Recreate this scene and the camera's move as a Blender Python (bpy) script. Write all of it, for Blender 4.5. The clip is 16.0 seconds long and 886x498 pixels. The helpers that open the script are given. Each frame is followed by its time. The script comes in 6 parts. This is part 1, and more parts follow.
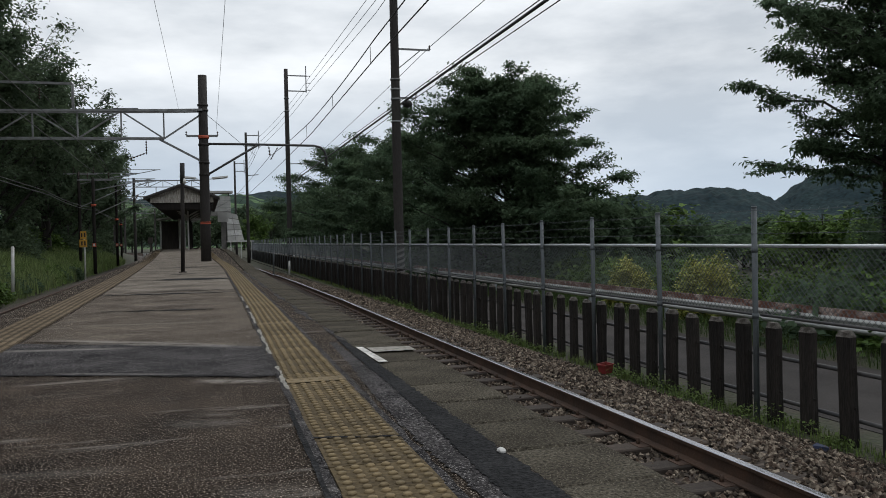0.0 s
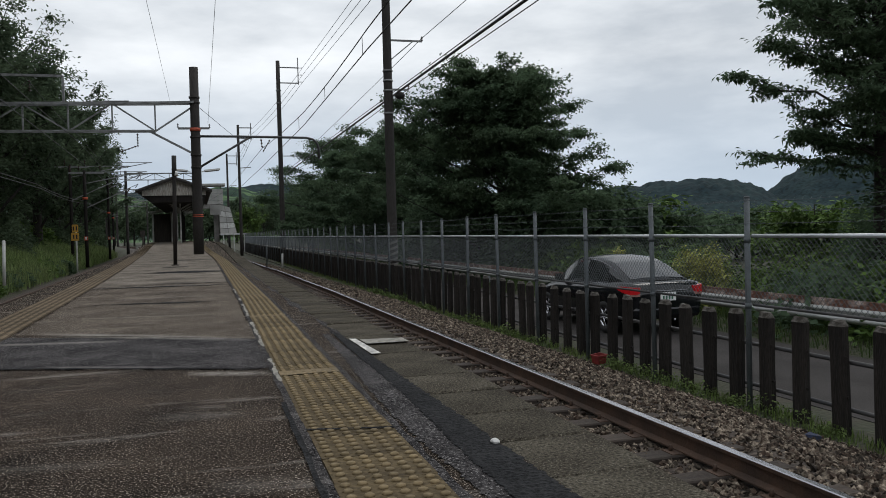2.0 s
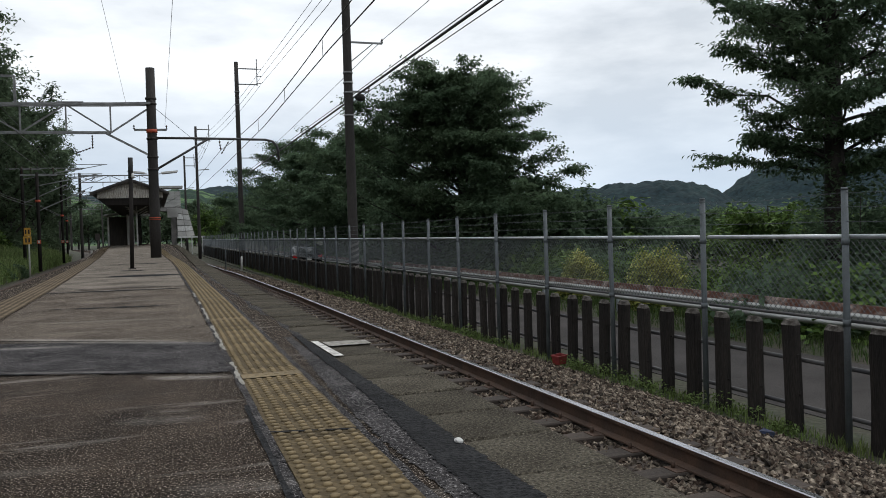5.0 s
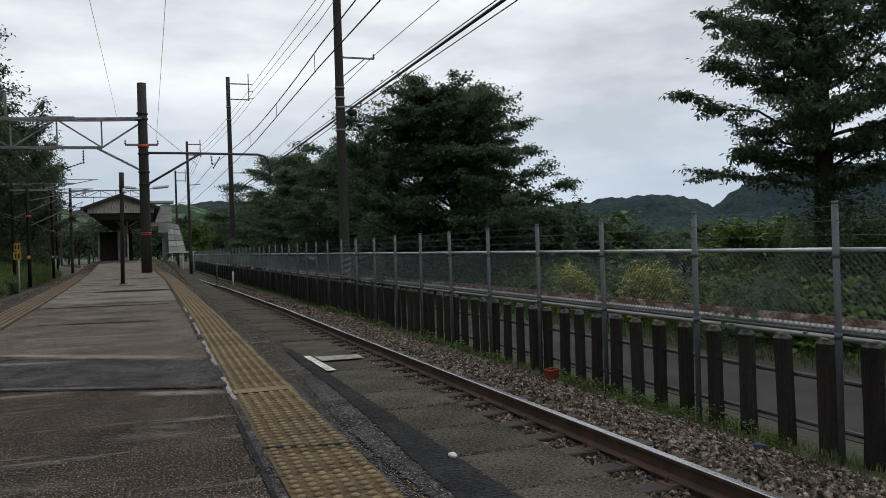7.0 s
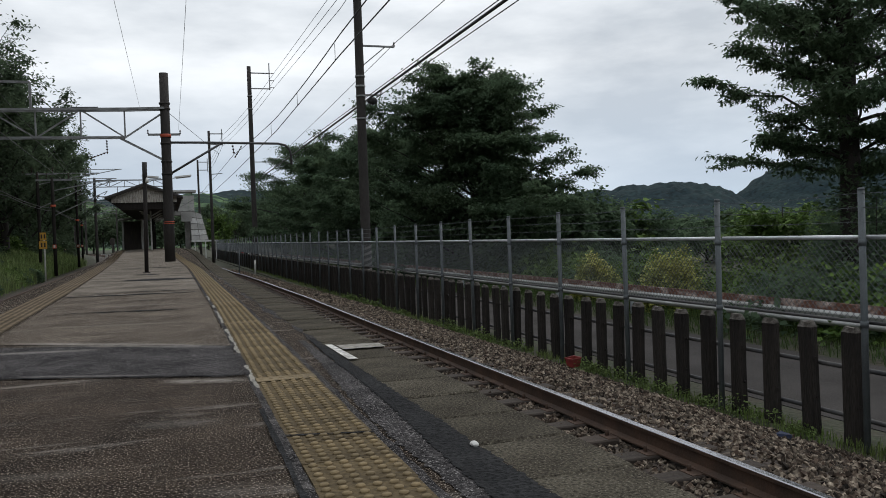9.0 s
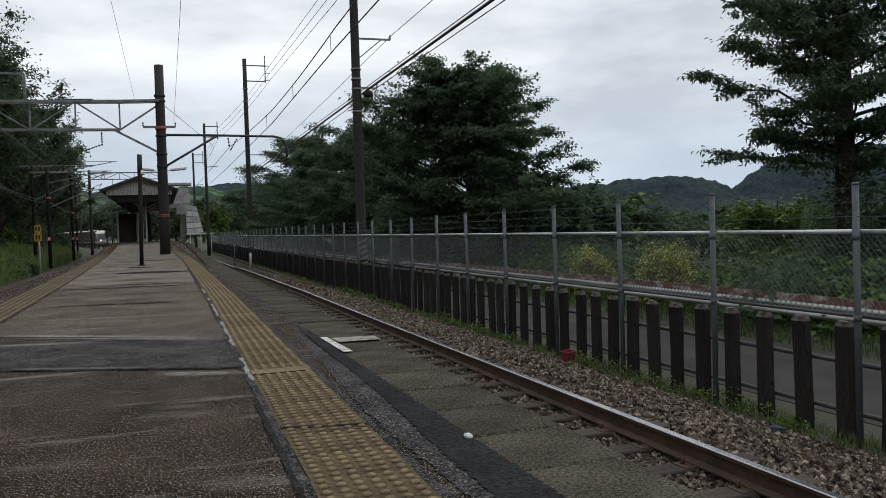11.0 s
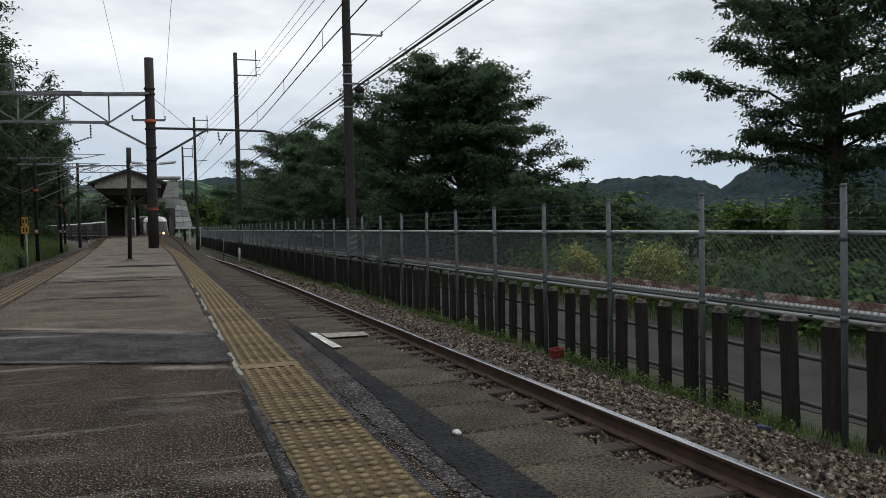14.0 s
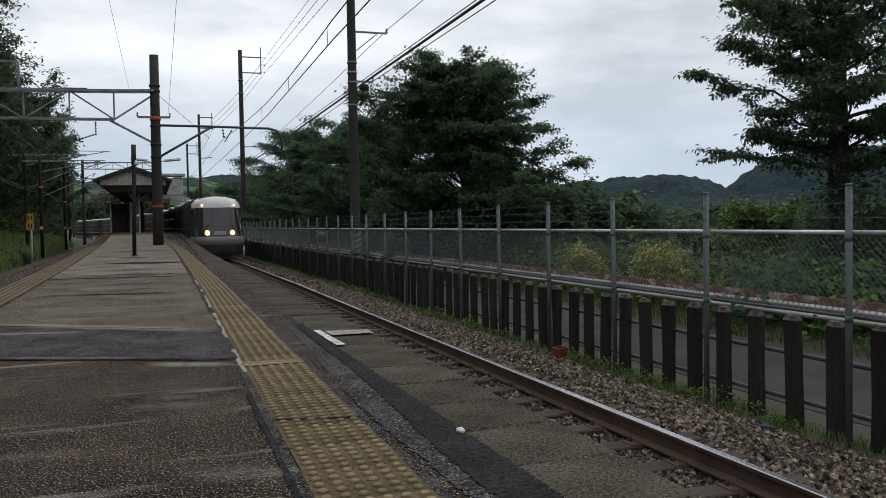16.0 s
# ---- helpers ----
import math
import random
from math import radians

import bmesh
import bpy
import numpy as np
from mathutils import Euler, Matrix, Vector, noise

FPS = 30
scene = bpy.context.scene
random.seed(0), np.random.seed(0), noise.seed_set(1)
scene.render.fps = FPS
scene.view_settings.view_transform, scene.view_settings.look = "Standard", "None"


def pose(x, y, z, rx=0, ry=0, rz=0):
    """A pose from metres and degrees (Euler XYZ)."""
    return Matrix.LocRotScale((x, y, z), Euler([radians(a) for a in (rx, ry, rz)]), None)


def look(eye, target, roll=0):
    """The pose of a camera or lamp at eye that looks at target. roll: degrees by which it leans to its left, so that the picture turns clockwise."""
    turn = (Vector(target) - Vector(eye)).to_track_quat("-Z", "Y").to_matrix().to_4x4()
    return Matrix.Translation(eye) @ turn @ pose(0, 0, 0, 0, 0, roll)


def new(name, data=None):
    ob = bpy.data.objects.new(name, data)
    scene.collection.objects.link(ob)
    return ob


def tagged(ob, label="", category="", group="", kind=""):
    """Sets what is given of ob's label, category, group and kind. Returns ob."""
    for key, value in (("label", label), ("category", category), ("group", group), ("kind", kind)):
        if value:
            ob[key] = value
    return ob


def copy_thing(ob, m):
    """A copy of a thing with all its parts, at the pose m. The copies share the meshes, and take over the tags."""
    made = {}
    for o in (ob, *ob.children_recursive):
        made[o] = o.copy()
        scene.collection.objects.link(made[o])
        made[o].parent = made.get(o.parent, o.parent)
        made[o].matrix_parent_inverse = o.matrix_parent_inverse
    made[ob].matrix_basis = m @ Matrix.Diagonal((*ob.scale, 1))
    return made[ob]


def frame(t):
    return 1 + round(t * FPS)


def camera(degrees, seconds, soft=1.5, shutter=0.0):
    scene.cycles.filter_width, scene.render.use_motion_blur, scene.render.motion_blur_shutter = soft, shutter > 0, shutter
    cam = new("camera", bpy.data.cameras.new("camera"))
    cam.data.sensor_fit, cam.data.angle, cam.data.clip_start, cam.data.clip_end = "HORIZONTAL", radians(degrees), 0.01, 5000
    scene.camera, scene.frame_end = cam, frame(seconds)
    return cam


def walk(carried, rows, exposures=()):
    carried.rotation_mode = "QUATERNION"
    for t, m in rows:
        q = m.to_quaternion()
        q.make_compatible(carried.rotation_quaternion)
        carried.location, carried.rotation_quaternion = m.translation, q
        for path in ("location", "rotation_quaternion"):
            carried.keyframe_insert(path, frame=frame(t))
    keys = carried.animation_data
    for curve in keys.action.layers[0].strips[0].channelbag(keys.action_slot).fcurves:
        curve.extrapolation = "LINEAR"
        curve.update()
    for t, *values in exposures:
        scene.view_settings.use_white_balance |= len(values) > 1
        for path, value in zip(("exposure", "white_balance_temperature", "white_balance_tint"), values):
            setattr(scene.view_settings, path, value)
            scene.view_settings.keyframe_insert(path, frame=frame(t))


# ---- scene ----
cam = camera(56.85, 16.0, soft=0.9)
walk(cam, [
    (0.0, pose(0.000, 0.000, 0.800, 89.233, 1.327, -16.297)),
    (0.5, pose(0.008, 0.008, 0.798, 89.370, 1.626, -16.509)),
    (1.0, pose(0.010, 0.014, 0.799, 89.614, 1.521, -16.730)),
    (1.5, pose(0.013, 0.010, 0.798, 89.450, 1.753, -16.729)),
    (2.0, pose(0.008, 0.016, 0.794, 88.655, 1.582, -16.765)),
    (2.5, pose(-0.002, 0.005, 0.792, 87.997, 1.609, -17.232)),
    (3.0, pose(-0.001, -0.000, 0.793, 87.918, 1.760, -17.616)),
    (3.5, pose(-0.003, 0.001, 0.792, 88.381, 1.735, -18.063)),
    (4.0, pose(-0.005, -0.001, 0.793, 88.327, 1.489, -18.863)),
    (4.2, pose(-0.008, -0.021, 0.795, 88.054, 1.387, -19.275)),
    (6.5, pose(-0.014, -0.000, 0.793, 90.553, 2.222, -19.600)),
    (7.0, pose(-0.016, -0.009, 0.791, 89.728, 1.866, -20.088)),
    (7.5, pose(-0.013, -0.007, 0.791, 89.236, 1.928, -20.301)),
    (8.0, pose(-0.018, -0.010, 0.795, 89.500, 2.115, -19.411)),
    (8.5, pose(-0.019, -0.013, 0.797, 89.182, 1.974, -18.899)),
    (9.0, pose(-0.016, -0.004, 0.794, 88.951, 2.021, -18.639)),
    (11.5, pose(-0.014, -0.011, 0.791, 88.452, 1.784, -19.127)),
    (12.0, pose(-0.017, -0.007, 0.791, 88.479, 1.677, -19.331)),
    (12.5, pose(-0.015, -0.005, 0.790, 88.558, 1.569, -19.448)),
    (13.0, pose(-0.015, -0.011, 0.792, 88.358, 1.464, -19.534)),
    (13.5, pose(-0.018, -0.011, 0.790, 88.228, 1.329, -19.595)),
    (14.0, pose(-0.018, -0.010, 0.790, 88.251, 1.237, -19.648)),
    (14.5, pose(-0.018, -0.011, 0.790, 88.264, 1.071, -19.667)),
    (15.0, pose(-0.018, -0.007, 0.789, 88.119, 0.985, -19.533)),
    (15.5, pose(-0.017, -0.015, 0.792, 88.116, 1.008, -19.463)),
    (16.0, pose(-0.020, -0.010, 0.789, 88.127, 1.009, -19.367)),
], exposures=[(0.0, 0.0), (2.0, -0.02), (2.5, 0.0), (3.0, 0.12), (3.5, 0.23), (4.2, 0.25), (6.3, 0.10), (7.1, -0.02), (9.0, 0.03), (12.5, 0.05), (16.0, 0.07)])

# ---- world and sun: a bright overcast sky with broken cloud ----
world = bpy.data.worlds.new("sky")
scene.world = world
world.use_nodes = True
wn, wl = world.node_tree.nodes, world.node_tree.links
wn.clear()
w_out = wn.new("ShaderNodeOutputWorld")
w_coord = wn.new("ShaderNodeTexCoord")
w_sky = wn.new("ShaderNodeTexSky")
w_sky.sky_type, w_sky.sun_disc = "NISHITA", False
w_sky.sun_elevation, w_sky.sun_rotation = radians(52), radians(60)
w_map = wn.new("ShaderNodeMapping")
w_map.inputs["Scale"].default_value = (1.0, 1.0, 3.2)
w_noise = wn.new("ShaderNodeTexNoise")
w_noise.inputs["Scale"].default_value, w_noise.inputs["Detail"].default_value = 2.6, 7.0
w_noise.inputs["Roughness"].default_value = 0.55
w_ramp = wn.new("ShaderNodeValToRGB")
w_ramp.color_ramp.elements[0].position, w_ramp.color_ramp.elements[0].color = 0.36, (0.57, 0.62, 0.68, 1)
w_ramp.color_ramp.elements[1].position, w_ramp.color_ramp.elements[1].color = 0.63, (0.99, 1.03, 1.07, 1)
w_cover = wn.new("ShaderNodeTexNoise")
w_cover.inputs["Scale"].default_value, w_cover.inputs["Detail"].default_value = 1.3, 5.0
w_cramp = wn.new("ShaderNodeValToRGB")
w_cramp.color_ramp.elements[0].position, w_cramp.color_ramp.elements[1].position = 0.30, 0.42
w_bgsky, w_bgcloud, w_mix = wn.new("ShaderNodeBackground"), wn.new("ShaderNodeBackground"), wn.new("ShaderNodeMixShader")
w_bgsky.inputs["Strength"].default_value = 0.13
w_bgcloud.inputs["Strength"].default_value = 1.0
wl.new(w_coord.outputs["Generated"], w_map.inputs["Vector"])
wl.new(w_map.outputs["Vector"], w_noise.inputs["Vector"])
wl.new(w_map.outputs["Vector"], w_cover.inputs["Vector"])
wl.new(w_noise.outputs["Fac"], w_ramp.inputs["Fac"])
# far cloud near the horizon is thicker and bluer
w_sep = wn.new("ShaderNodeSeparateXYZ")
w_low = wn.new("ShaderNodeMapRange")
w_low.inputs[1].default_value, w_low.inputs[2].default_value, w_low.inputs[3].default_value, w_low.inputs[4].default_value = 0.02, 0.20, 0.85, 0.0
w_tint = wn.new("ShaderNodeMix")
w_tint.data_type = "RGBA"
w_tint.inputs[7].default_value = (0.50, 0.61, 0.74, 1)
wl.new(w_coord.outputs["Generated"], w_sep.inputs[0])
wl.new(w_sep.outputs["Z"], w_low.inputs[0])
wl.new(w_low.outputs[0], w_tint.inputs[0])
wl.new(w_ramp.outputs["Color"], w_tint.inputs[6])
wl.new(w_tint.outputs[2], w_bgcloud.inputs["Color"])
wl.new(w_sky.outputs["Color"], w_bgsky.inputs["Color"])
wl.new(w_cover.outputs["Fac"], w_cramp.inputs["Fac"])
wl.new(w_cramp.outputs["Color"], w_mix.inputs["Fac"])
wl.new(w_bgsky.outputs[0], w_mix.inputs[1])
wl.new(w_bgcloud.outputs[0], w_mix.inputs[2])
wl.new(w_mix.outputs[0], w_out.inputs["Surface"])

sun = new("sun", bpy.data.lights.new("sun", "SUN"))
sun.data.energy, sun.data.angle, sun.data.color = 0.6, radians(25), (1.0, 0.96, 0.9)
sun.matrix_world = look((40, 23, 60), (0, 0, 0))

# ---- materials ----
MATS = {}


def mat(name, color, rough=0.8, metal=0.0, color2=None, scale=6.0, detail=5.0, lo=0.35, hi=0.65, fine=0.0, fine_scale=120.0,
        bump=0.0, bump_scale=40.0, spec=0.5, island=0.0, rand=0.0, stretch=(1, 1, 1), emit=0.0, translucent=0.0, rough2=None, speck=None, streak=None, scuffs=()):
    """A surface with variation at two scales, in metres of its object's own space."""
    m = bpy.data.materials.new(name)
    m.use_nodes = True
    n, l = m.node_tree.nodes, m.node_tree.links
    b = n["Principled BSDF"]
    b.inputs["Roughness"].default_value, b.inputs["Metallic"].default_value = rough, metal
    b.inputs["Specular IOR Level"].default_value = spec
    co = n.new("ShaderNodeTexCoord")
    mp = n.new("ShaderNodeMapping")
    mp.inputs["Scale"].default_value = stretch
    l.new(co.outputs["Object"], mp.inputs["Vector"])
    col = n.new("ShaderNodeMix")
    col.data_type = "RGBA"
    col.inputs[6].default_value = (*color, 1)
    col.inputs[7].default_value = (*(color2 or color), 1)
    big = n.new("ShaderNodeTexNoise")
    big.inputs["Scale"].default_value, big.inputs["Detail"].default_value = scale, detail
    l.new(mp.outputs[0], big.inputs["Vector"])
    rng = n.new("ShaderNodeMapRange")
    rng.inputs[1].default_value, rng.inputs[2].default_value = lo, hi
    l.new(big.outputs["Fac"], rng.inputs[0])
    l.new(rng.outputs[0], col.inputs[0])
    last = col.outputs[2]
    if fine:
        fn = n.new("ShaderNodeTexNoise")
        fn.inputs["Scale"].default_value, fn.inputs["Detail"].default_value = fine_scale, 3.0
        l.new(mp.outputs[0], fn.inputs["Vector"])
        fr = n.new("ShaderNodeMapRange")
        fr.inputs[1].default_value, fr.inputs[2].default_value = 0.3, 0.7
        fr.inputs[3].default_value, fr.inputs[4].default_value = 1 - fine, 1 + fine
        l.new(fn.outputs["Fac"], fr.inputs[0])
        mul = n.new("ShaderNodeVectorMath")
        mul.operation = "SCALE"
        l.new(last, mul.inputs[0])
        l.new(fr.outputs[0], mul.inputs["Scale"])
        last = mul.outputs[0]
    if streak:
        sp_ = n.new("ShaderNodeMapping")
        sp_.inputs["Scale"].default_value = (0.9, 6.0, 1.0)
        l.new(co.outputs["Object"], sp_.inputs["Vector"])
        sn = n.new("ShaderNodeTexNoise")
        sn.inputs["Scale"].default_value, sn.inputs["Detail"].default_value, sn.inputs["Roughness"].default_value = 1.0, 9.0, 0.65
        l.new(sp_.outputs[0], sn.inputs["Vector"])
        sr = n.new("ShaderNodeMapRange")
        sr.inputs[1].default_value, sr.inputs[2].default_value, sr.inputs[4].default_value = 0.575, 0.68, 0.75
        l.new(sn.outputs["Fac"], sr.inputs[0])
        sx = n.new("ShaderNodeMix")
        sx.data_type = "RGBA"
        sx.inputs[7].default_value = (*streak, 1)
        l.new(sr.outputs[0], sx.inputs[0])
        l.new(last, sx.inputs[6])
        last = sx.outputs[2]
    if scuffs:
        # worn pale lines across the platform: ends, half width and strength, dissolved by grain
        xyz = n.new("ShaderNodeSeparateXYZ")
        l.new(co.outputs["Object"], xyz.inputs[0])
        total = None
        for xa, ya, xb, yb, half, power in scuffs:
            along_, yc = n.new("ShaderNodeMapRange"), n.new("ShaderNodeMapRange")
            for q, (lo_, hi_) in ((along_, (-1.0, 1.0)), (yc, (ya, yb))):
                q.clamp = q is along_
                q.inputs[1].default_value, q.inputs[2].default_value, q.inputs[3].default_value, q.inputs[4].default_value = xa, xb, lo_, hi_
                l.new(xyz.outputs["X"], q.inputs[0])
            off, ab, fall = n.new("ShaderNodeMath"), n.new("ShaderNodeMath"), n.new("ShaderNodeMapRange")
            off.operation, ab.operation = "SUBTRACT", "ABSOLUTE"
            l.new(xyz.outputs["Y"], off.inputs[0])
            l.new(yc.outputs[0], off.inputs[1])
            l.new(off.outputs[0], ab.inputs[0])
            fall.inputs[1].default_value, fall.inputs[2].default_value, fall.inputs[3].default_value, fall.inputs[4].default_value = 0.0, half, power, 0.0
            l.new(ab.outputs[0], fall.inputs[0])
            ends, e2 = n.new("ShaderNodeMath"), n.new("ShaderNodeMapRange")
            ends.operation = "ABSOLUTE"
            l.new(along_.outputs[0], ends.inputs[0])
            e2.inputs[1].default_value, e2.inputs[2].default_value, e2.inputs[3].default_value, e2.inputs[4].default_value = 0.5, 1.0, 1.0, 0.0
            l.new(ends.outputs[0], e2.inputs[0])
            both = n.new("ShaderNodeMath")
            both.operation = "MULTIPLY"
            l.new(fall.outputs[0], both.inputs[0])
            l.new(e2.outputs[0], both.inputs[1])
            if total is None:
                total = both.outputs[0]
            else:
                mxm = n.new("ShaderNodeMath")
                mxm.operation = "MAXIMUM"
                l.new(total, mxm.inputs[0])
                l.new(both.outputs[0], mxm.inputs[1])
                total = mxm.outputs[0]
        gm, gn, gr, gs = n.new("ShaderNodeMapping"), n.new("ShaderNodeTexNoise"), n.new("ShaderNodeMapRange"), n.new("ShaderNodeMath")
        gm.inputs["Scale"].default_value = (11.0, 48.0, 1.0)
        l.new(co.outputs["Object"], gm.inputs["Vector"])
        gn.inputs["Scale"].default_value, gn.inputs["Detail"].default_value, gn.inputs["Roughness"].default_value = 1.0, 9.0, 0.75
        l.new(gm.outputs[0], gn.inputs["Vector"])
        gr.inputs[1].default_value, gr.inputs[2].default_value = 0.38, 0.58
        l.new(gn.outputs["Fac"], gr.inputs[0])
        gs.operation = "MULTIPLY"
        l.new(gr.outputs[0], gs.inputs[0])
        l.new(total, gs.inputs[1])
        gx = n.new("ShaderNodeMix")
        gx.data_type = "RGBA"
        gx.inputs[7].default_value = (0.40, 0.37, 0.335, 1)
        l.new(gs.outputs[0], gx.inputs[0])
        l.new(last, gx.inputs[6])
        last = gx.outputs[2]
    if speck:
        vo = n.new("ShaderNodeTexNoise")
        vo.inputs["Scale"].default_value, vo.inputs["Detail"].default_value = 135.0, 3.0
        l.new(mp.outputs[0], vo.inputs["Vector"])
        vr = n.new("ShaderNodeMapRange")
        vr.inputs[1].default_value, vr.inputs[2].default_value, vr.inputs[4].default_value = 0.595, 0.65, 0.85
        l.new(vo.outputs["Fac"], vr.inputs[0])
        sm = n.new("ShaderNodeMix")
        sm.data_type = "RGBA"
        sm.inputs[7].default_value = (*speck, 1)
        l.new(vr.outputs[0], sm.inputs[0])
        l.new(last, sm.inputs[6])
        last = sm.outputs[2]
    for amount, node, out in ((island, "ShaderNodeNewGeometry", "Random Per Island"), (rand, "ShaderNodeObjectInfo", "Random")):
        if amount:
            g = n.new(node)
            fr = n.new("ShaderNodeMapRange")
            fr.inputs[3].default_value, fr.inputs[4].default_value = 1 - amount, 1 + amount
            l.new(g.outputs[out], fr.inputs[0])
            mul = n.new("ShaderNodeVectorMath")
            mul.operation = "SCALE"
            l.new(last, mul.inputs[0])
            l.new(fr.outputs[0], mul.inputs["Scale"])
            last = mul.outputs[0]
    l.new(last, b.inputs["Base Color"])
    if rough2 is not None:
        rr = n.new("ShaderNodeMapRange")
        rr.inputs[3].default_value, rr.inputs[4].default_value = rough, rough2
        l.new(big.outputs["Fac"], rr.inputs[0])
        l.new(rr.outputs[0], b.inputs["Roughness"])
    if bump:
        bn = n.new("ShaderNodeTexNoise")
        bn.inputs["Scale"].default_value, bn.inputs["Detail"].default_value = bump_scale, 4.0
        l.new(mp.outputs[0], bn.inputs["Vector"])
        bu = n.new("ShaderNodeBump")
        bu.inputs["Strength"].default_value, bu.inputs["Distance"].default_value = bump, 0.02
        l.new(bn.outputs["Fac"], bu.inputs["Height"])
        l.new(bu.outputs[0], b.inputs["Normal"])
    if emit:
        b.inputs["Emission Color"].default_value = (*color, 1)
        b.inputs["Emission Strength"].default_value = emit
    if translucent:
        tr, mx = n.new("ShaderNodeBsdfTranslucent"), n.new("ShaderNodeMixShader")
        mx.inputs[0].default_value = translucent
        l.new(last, tr.inputs["Color"])
        l.new(b.outputs[0], mx.inputs[1])
        l.new(tr.outputs[0], mx.inputs[2])
        l.new(mx.outputs[0], n["Material Output"].inputs["Surface"])
    MATS[name] = m
    return m


SCUFFS = ((-1.35, 7.66, 0.43, 6.36, 0.16, 0.95), (-1.7, 7.05, -0.45, 6.72, 0.09, 0.75), (-0.10, 4.99, 0.42, 4.77, 0.10, 0.9), (-1.0, 5.65, -0.1, 5.22, 0.05, 0.45),
          (-0.22, 3.83, 0.22, 3.74, 0.11, 0.28), (-0.1, 4.0, 0.16, 3.93, 0.06, 0.25), (0.0, 2.70, 0.42, 2.62, 0.12, 0.22), (-0.9, 3.2, -0.2, 3.1, 0.08, 0.18), (-1.6, 14.2, 0.5, 13.9, 0.16, 0.8),
          (-1.3, 8.9, 0.2, 8.6, 0.10, 0.35), (-1.2, 11.5, 0.3, 11.3, 0.14, 0.35))
asphalt = mat("weathered_asphalt", (0.0178, 0.0138, 0.0106), 0.92, color2=(0.057, 0.043, 0.0325), scale=2.2, detail=9, lo=0.32, hi=0.70, fine=0.9, fine_scale=75, bump=1.0, bump_scale=75, spec=0.05, speck=(0.66, 0.56, 0.47), streak=(0.22, 0.20, 0.18), scuffs=SCUFFS)
asphalt_old = mat("pale_far_asphalt", (0.112, 0.096, 0.078), 0.92, color2=(0.245, 0.212, 0.177), scale=1.2, detail=9, lo=0.30, hi=0.70, fine=0.7, fine_scale=60, bump=0.8, bump_scale=80, spec=0.08, streak=(0.22, 0.175, 0.155))
asphalt_new = mat("dark_patch_asphalt", (0.014, 0.014, 0.015), 0.88, color2=(0.030, 0.030, 0.031), scale=2.0, fine=0.7, fine_scale=70, bump=1.0, bump_scale=70, spec=0.12)
asphalt_mid = mat("grey_patch_asphalt", (0.018, 0.0165, 0.0172), 0.82, color2=(0.062, 0.057, 0.057), detail=9, scale=2.6, fine=0.95, fine_scale=60, bump=1.0, bump_scale=70, spec=0.06, speck=(0.34, 0.32, 0.31), streak=(0.13, 0.12, 0.115), scuffs=SCUFFS)
chip_mat = mat("pale_cement", (0.16, 0.15, 0.13), 0.95, color2=(0.34, 0.32, 0.28), scale=20, fine=0.3, fine_scale=90)
asphalt_worn = mat("worn_brown_asphalt", (0.056, 0.045, 0.036), 0.92, color2=(0.138, 0.113, 0.090), scale=1.6, detail=9, lo=0.30, hi=0.70, fine=0.8, fine_scale=65, bump=0.9, bump_scale=75, spec=0.06, speck=(0.50, 0.43, 0.36), streak=(0.20, 0.175, 0.15), scuffs=SCUFFS)
weed_leaf = mat("weed_leaf", (0.115, 0.160, 0.048), 0.7, color2=(0.070, 0.100, 0.032), scale=3, island=0.4, spec=0.15, translucent=0.25)
slab_mat = mat("exposed_aggregate_concrete", (0.047, 0.040, 0.031), 0.92, color2=(0.088, 0.078, 0.060), detail=8, scale=3.0, fine=0.7, fine_scale=80, bump=0.8, bump_scale=100, rand=0.16, spec=0.05, speck=(0.22, 0.20, 0.16))
# darker base and paler domes: the relief's light and shade put into colour
tile_mat = mat("worn_yellow_tile", (0.112, 0.083, 0.045), 0.88, color2=(0.074, 0.055, 0.031), scale=3, fine=0.4, fine_scale=60, bump=0.25, rand=0.18, spec=0.15)
dome_mat = mat("worn_yellow_dome_lit", (0.232, 0.172, 0.094), 0.75, color2=(0.150, 0.114, 0.066), scale=3, fine=0.2, fine_scale=60, rand=0.15, spec=0.2)
bar_mat = mat("worn_ochre_bar", (0.185, 0.140, 0.092), 0.88, color2=(0.135, 0.103, 0.07), scale=3, rand=0.12, spec=0.1)
tile_bar_mat = mat("worn_ochre_tile", (0.088, 0.066, 0.042), 0.9, color2=(0.064, 0.050, 0.034), scale=4, fine=0.35, fine_scale=60, bump=0.25, rand=0.15, spec=0.1)
concrete = mat("aged_concrete", (0.22, 0.21, 0.20), 0.88, color2=(0.13, 0.125, 0.115), scale=1.4, fine=0.25, fine_scale=50, bump=0.35)
pole_conc = mat("dark_concrete_pole", (0.042, 0.037, 0.034), 0.9, color2=(0.026, 0.023, 0.021), scale=1.2, stretch=(1, 1, 0.25), fine=0.25, fine_scale=30, bump=0.3)
rail_side = mat("rusty_rail_steel", (0.060, 0.038, 0.028), 0.75, 0.3, color2=(0.10, 0.058, 0.038), scale=5, fine=0.3, bump=0.3)
rail_head = mat("polished_rail_steel", (0.55, 0.55, 0.57), 0.24, 1.0, color2=(0.42, 0.41, 0.42), scale=8, stretch=(1, 0.1, 1))
tie_mat = mat("creosoted_timber", (0.036, 0.026, 0.020), 0.9, color2=(0.058, 0.043, 0.033), scale=7, stretch=(0.3, 2, 2), fine=0.3, bump=0.5, rand=0.25)
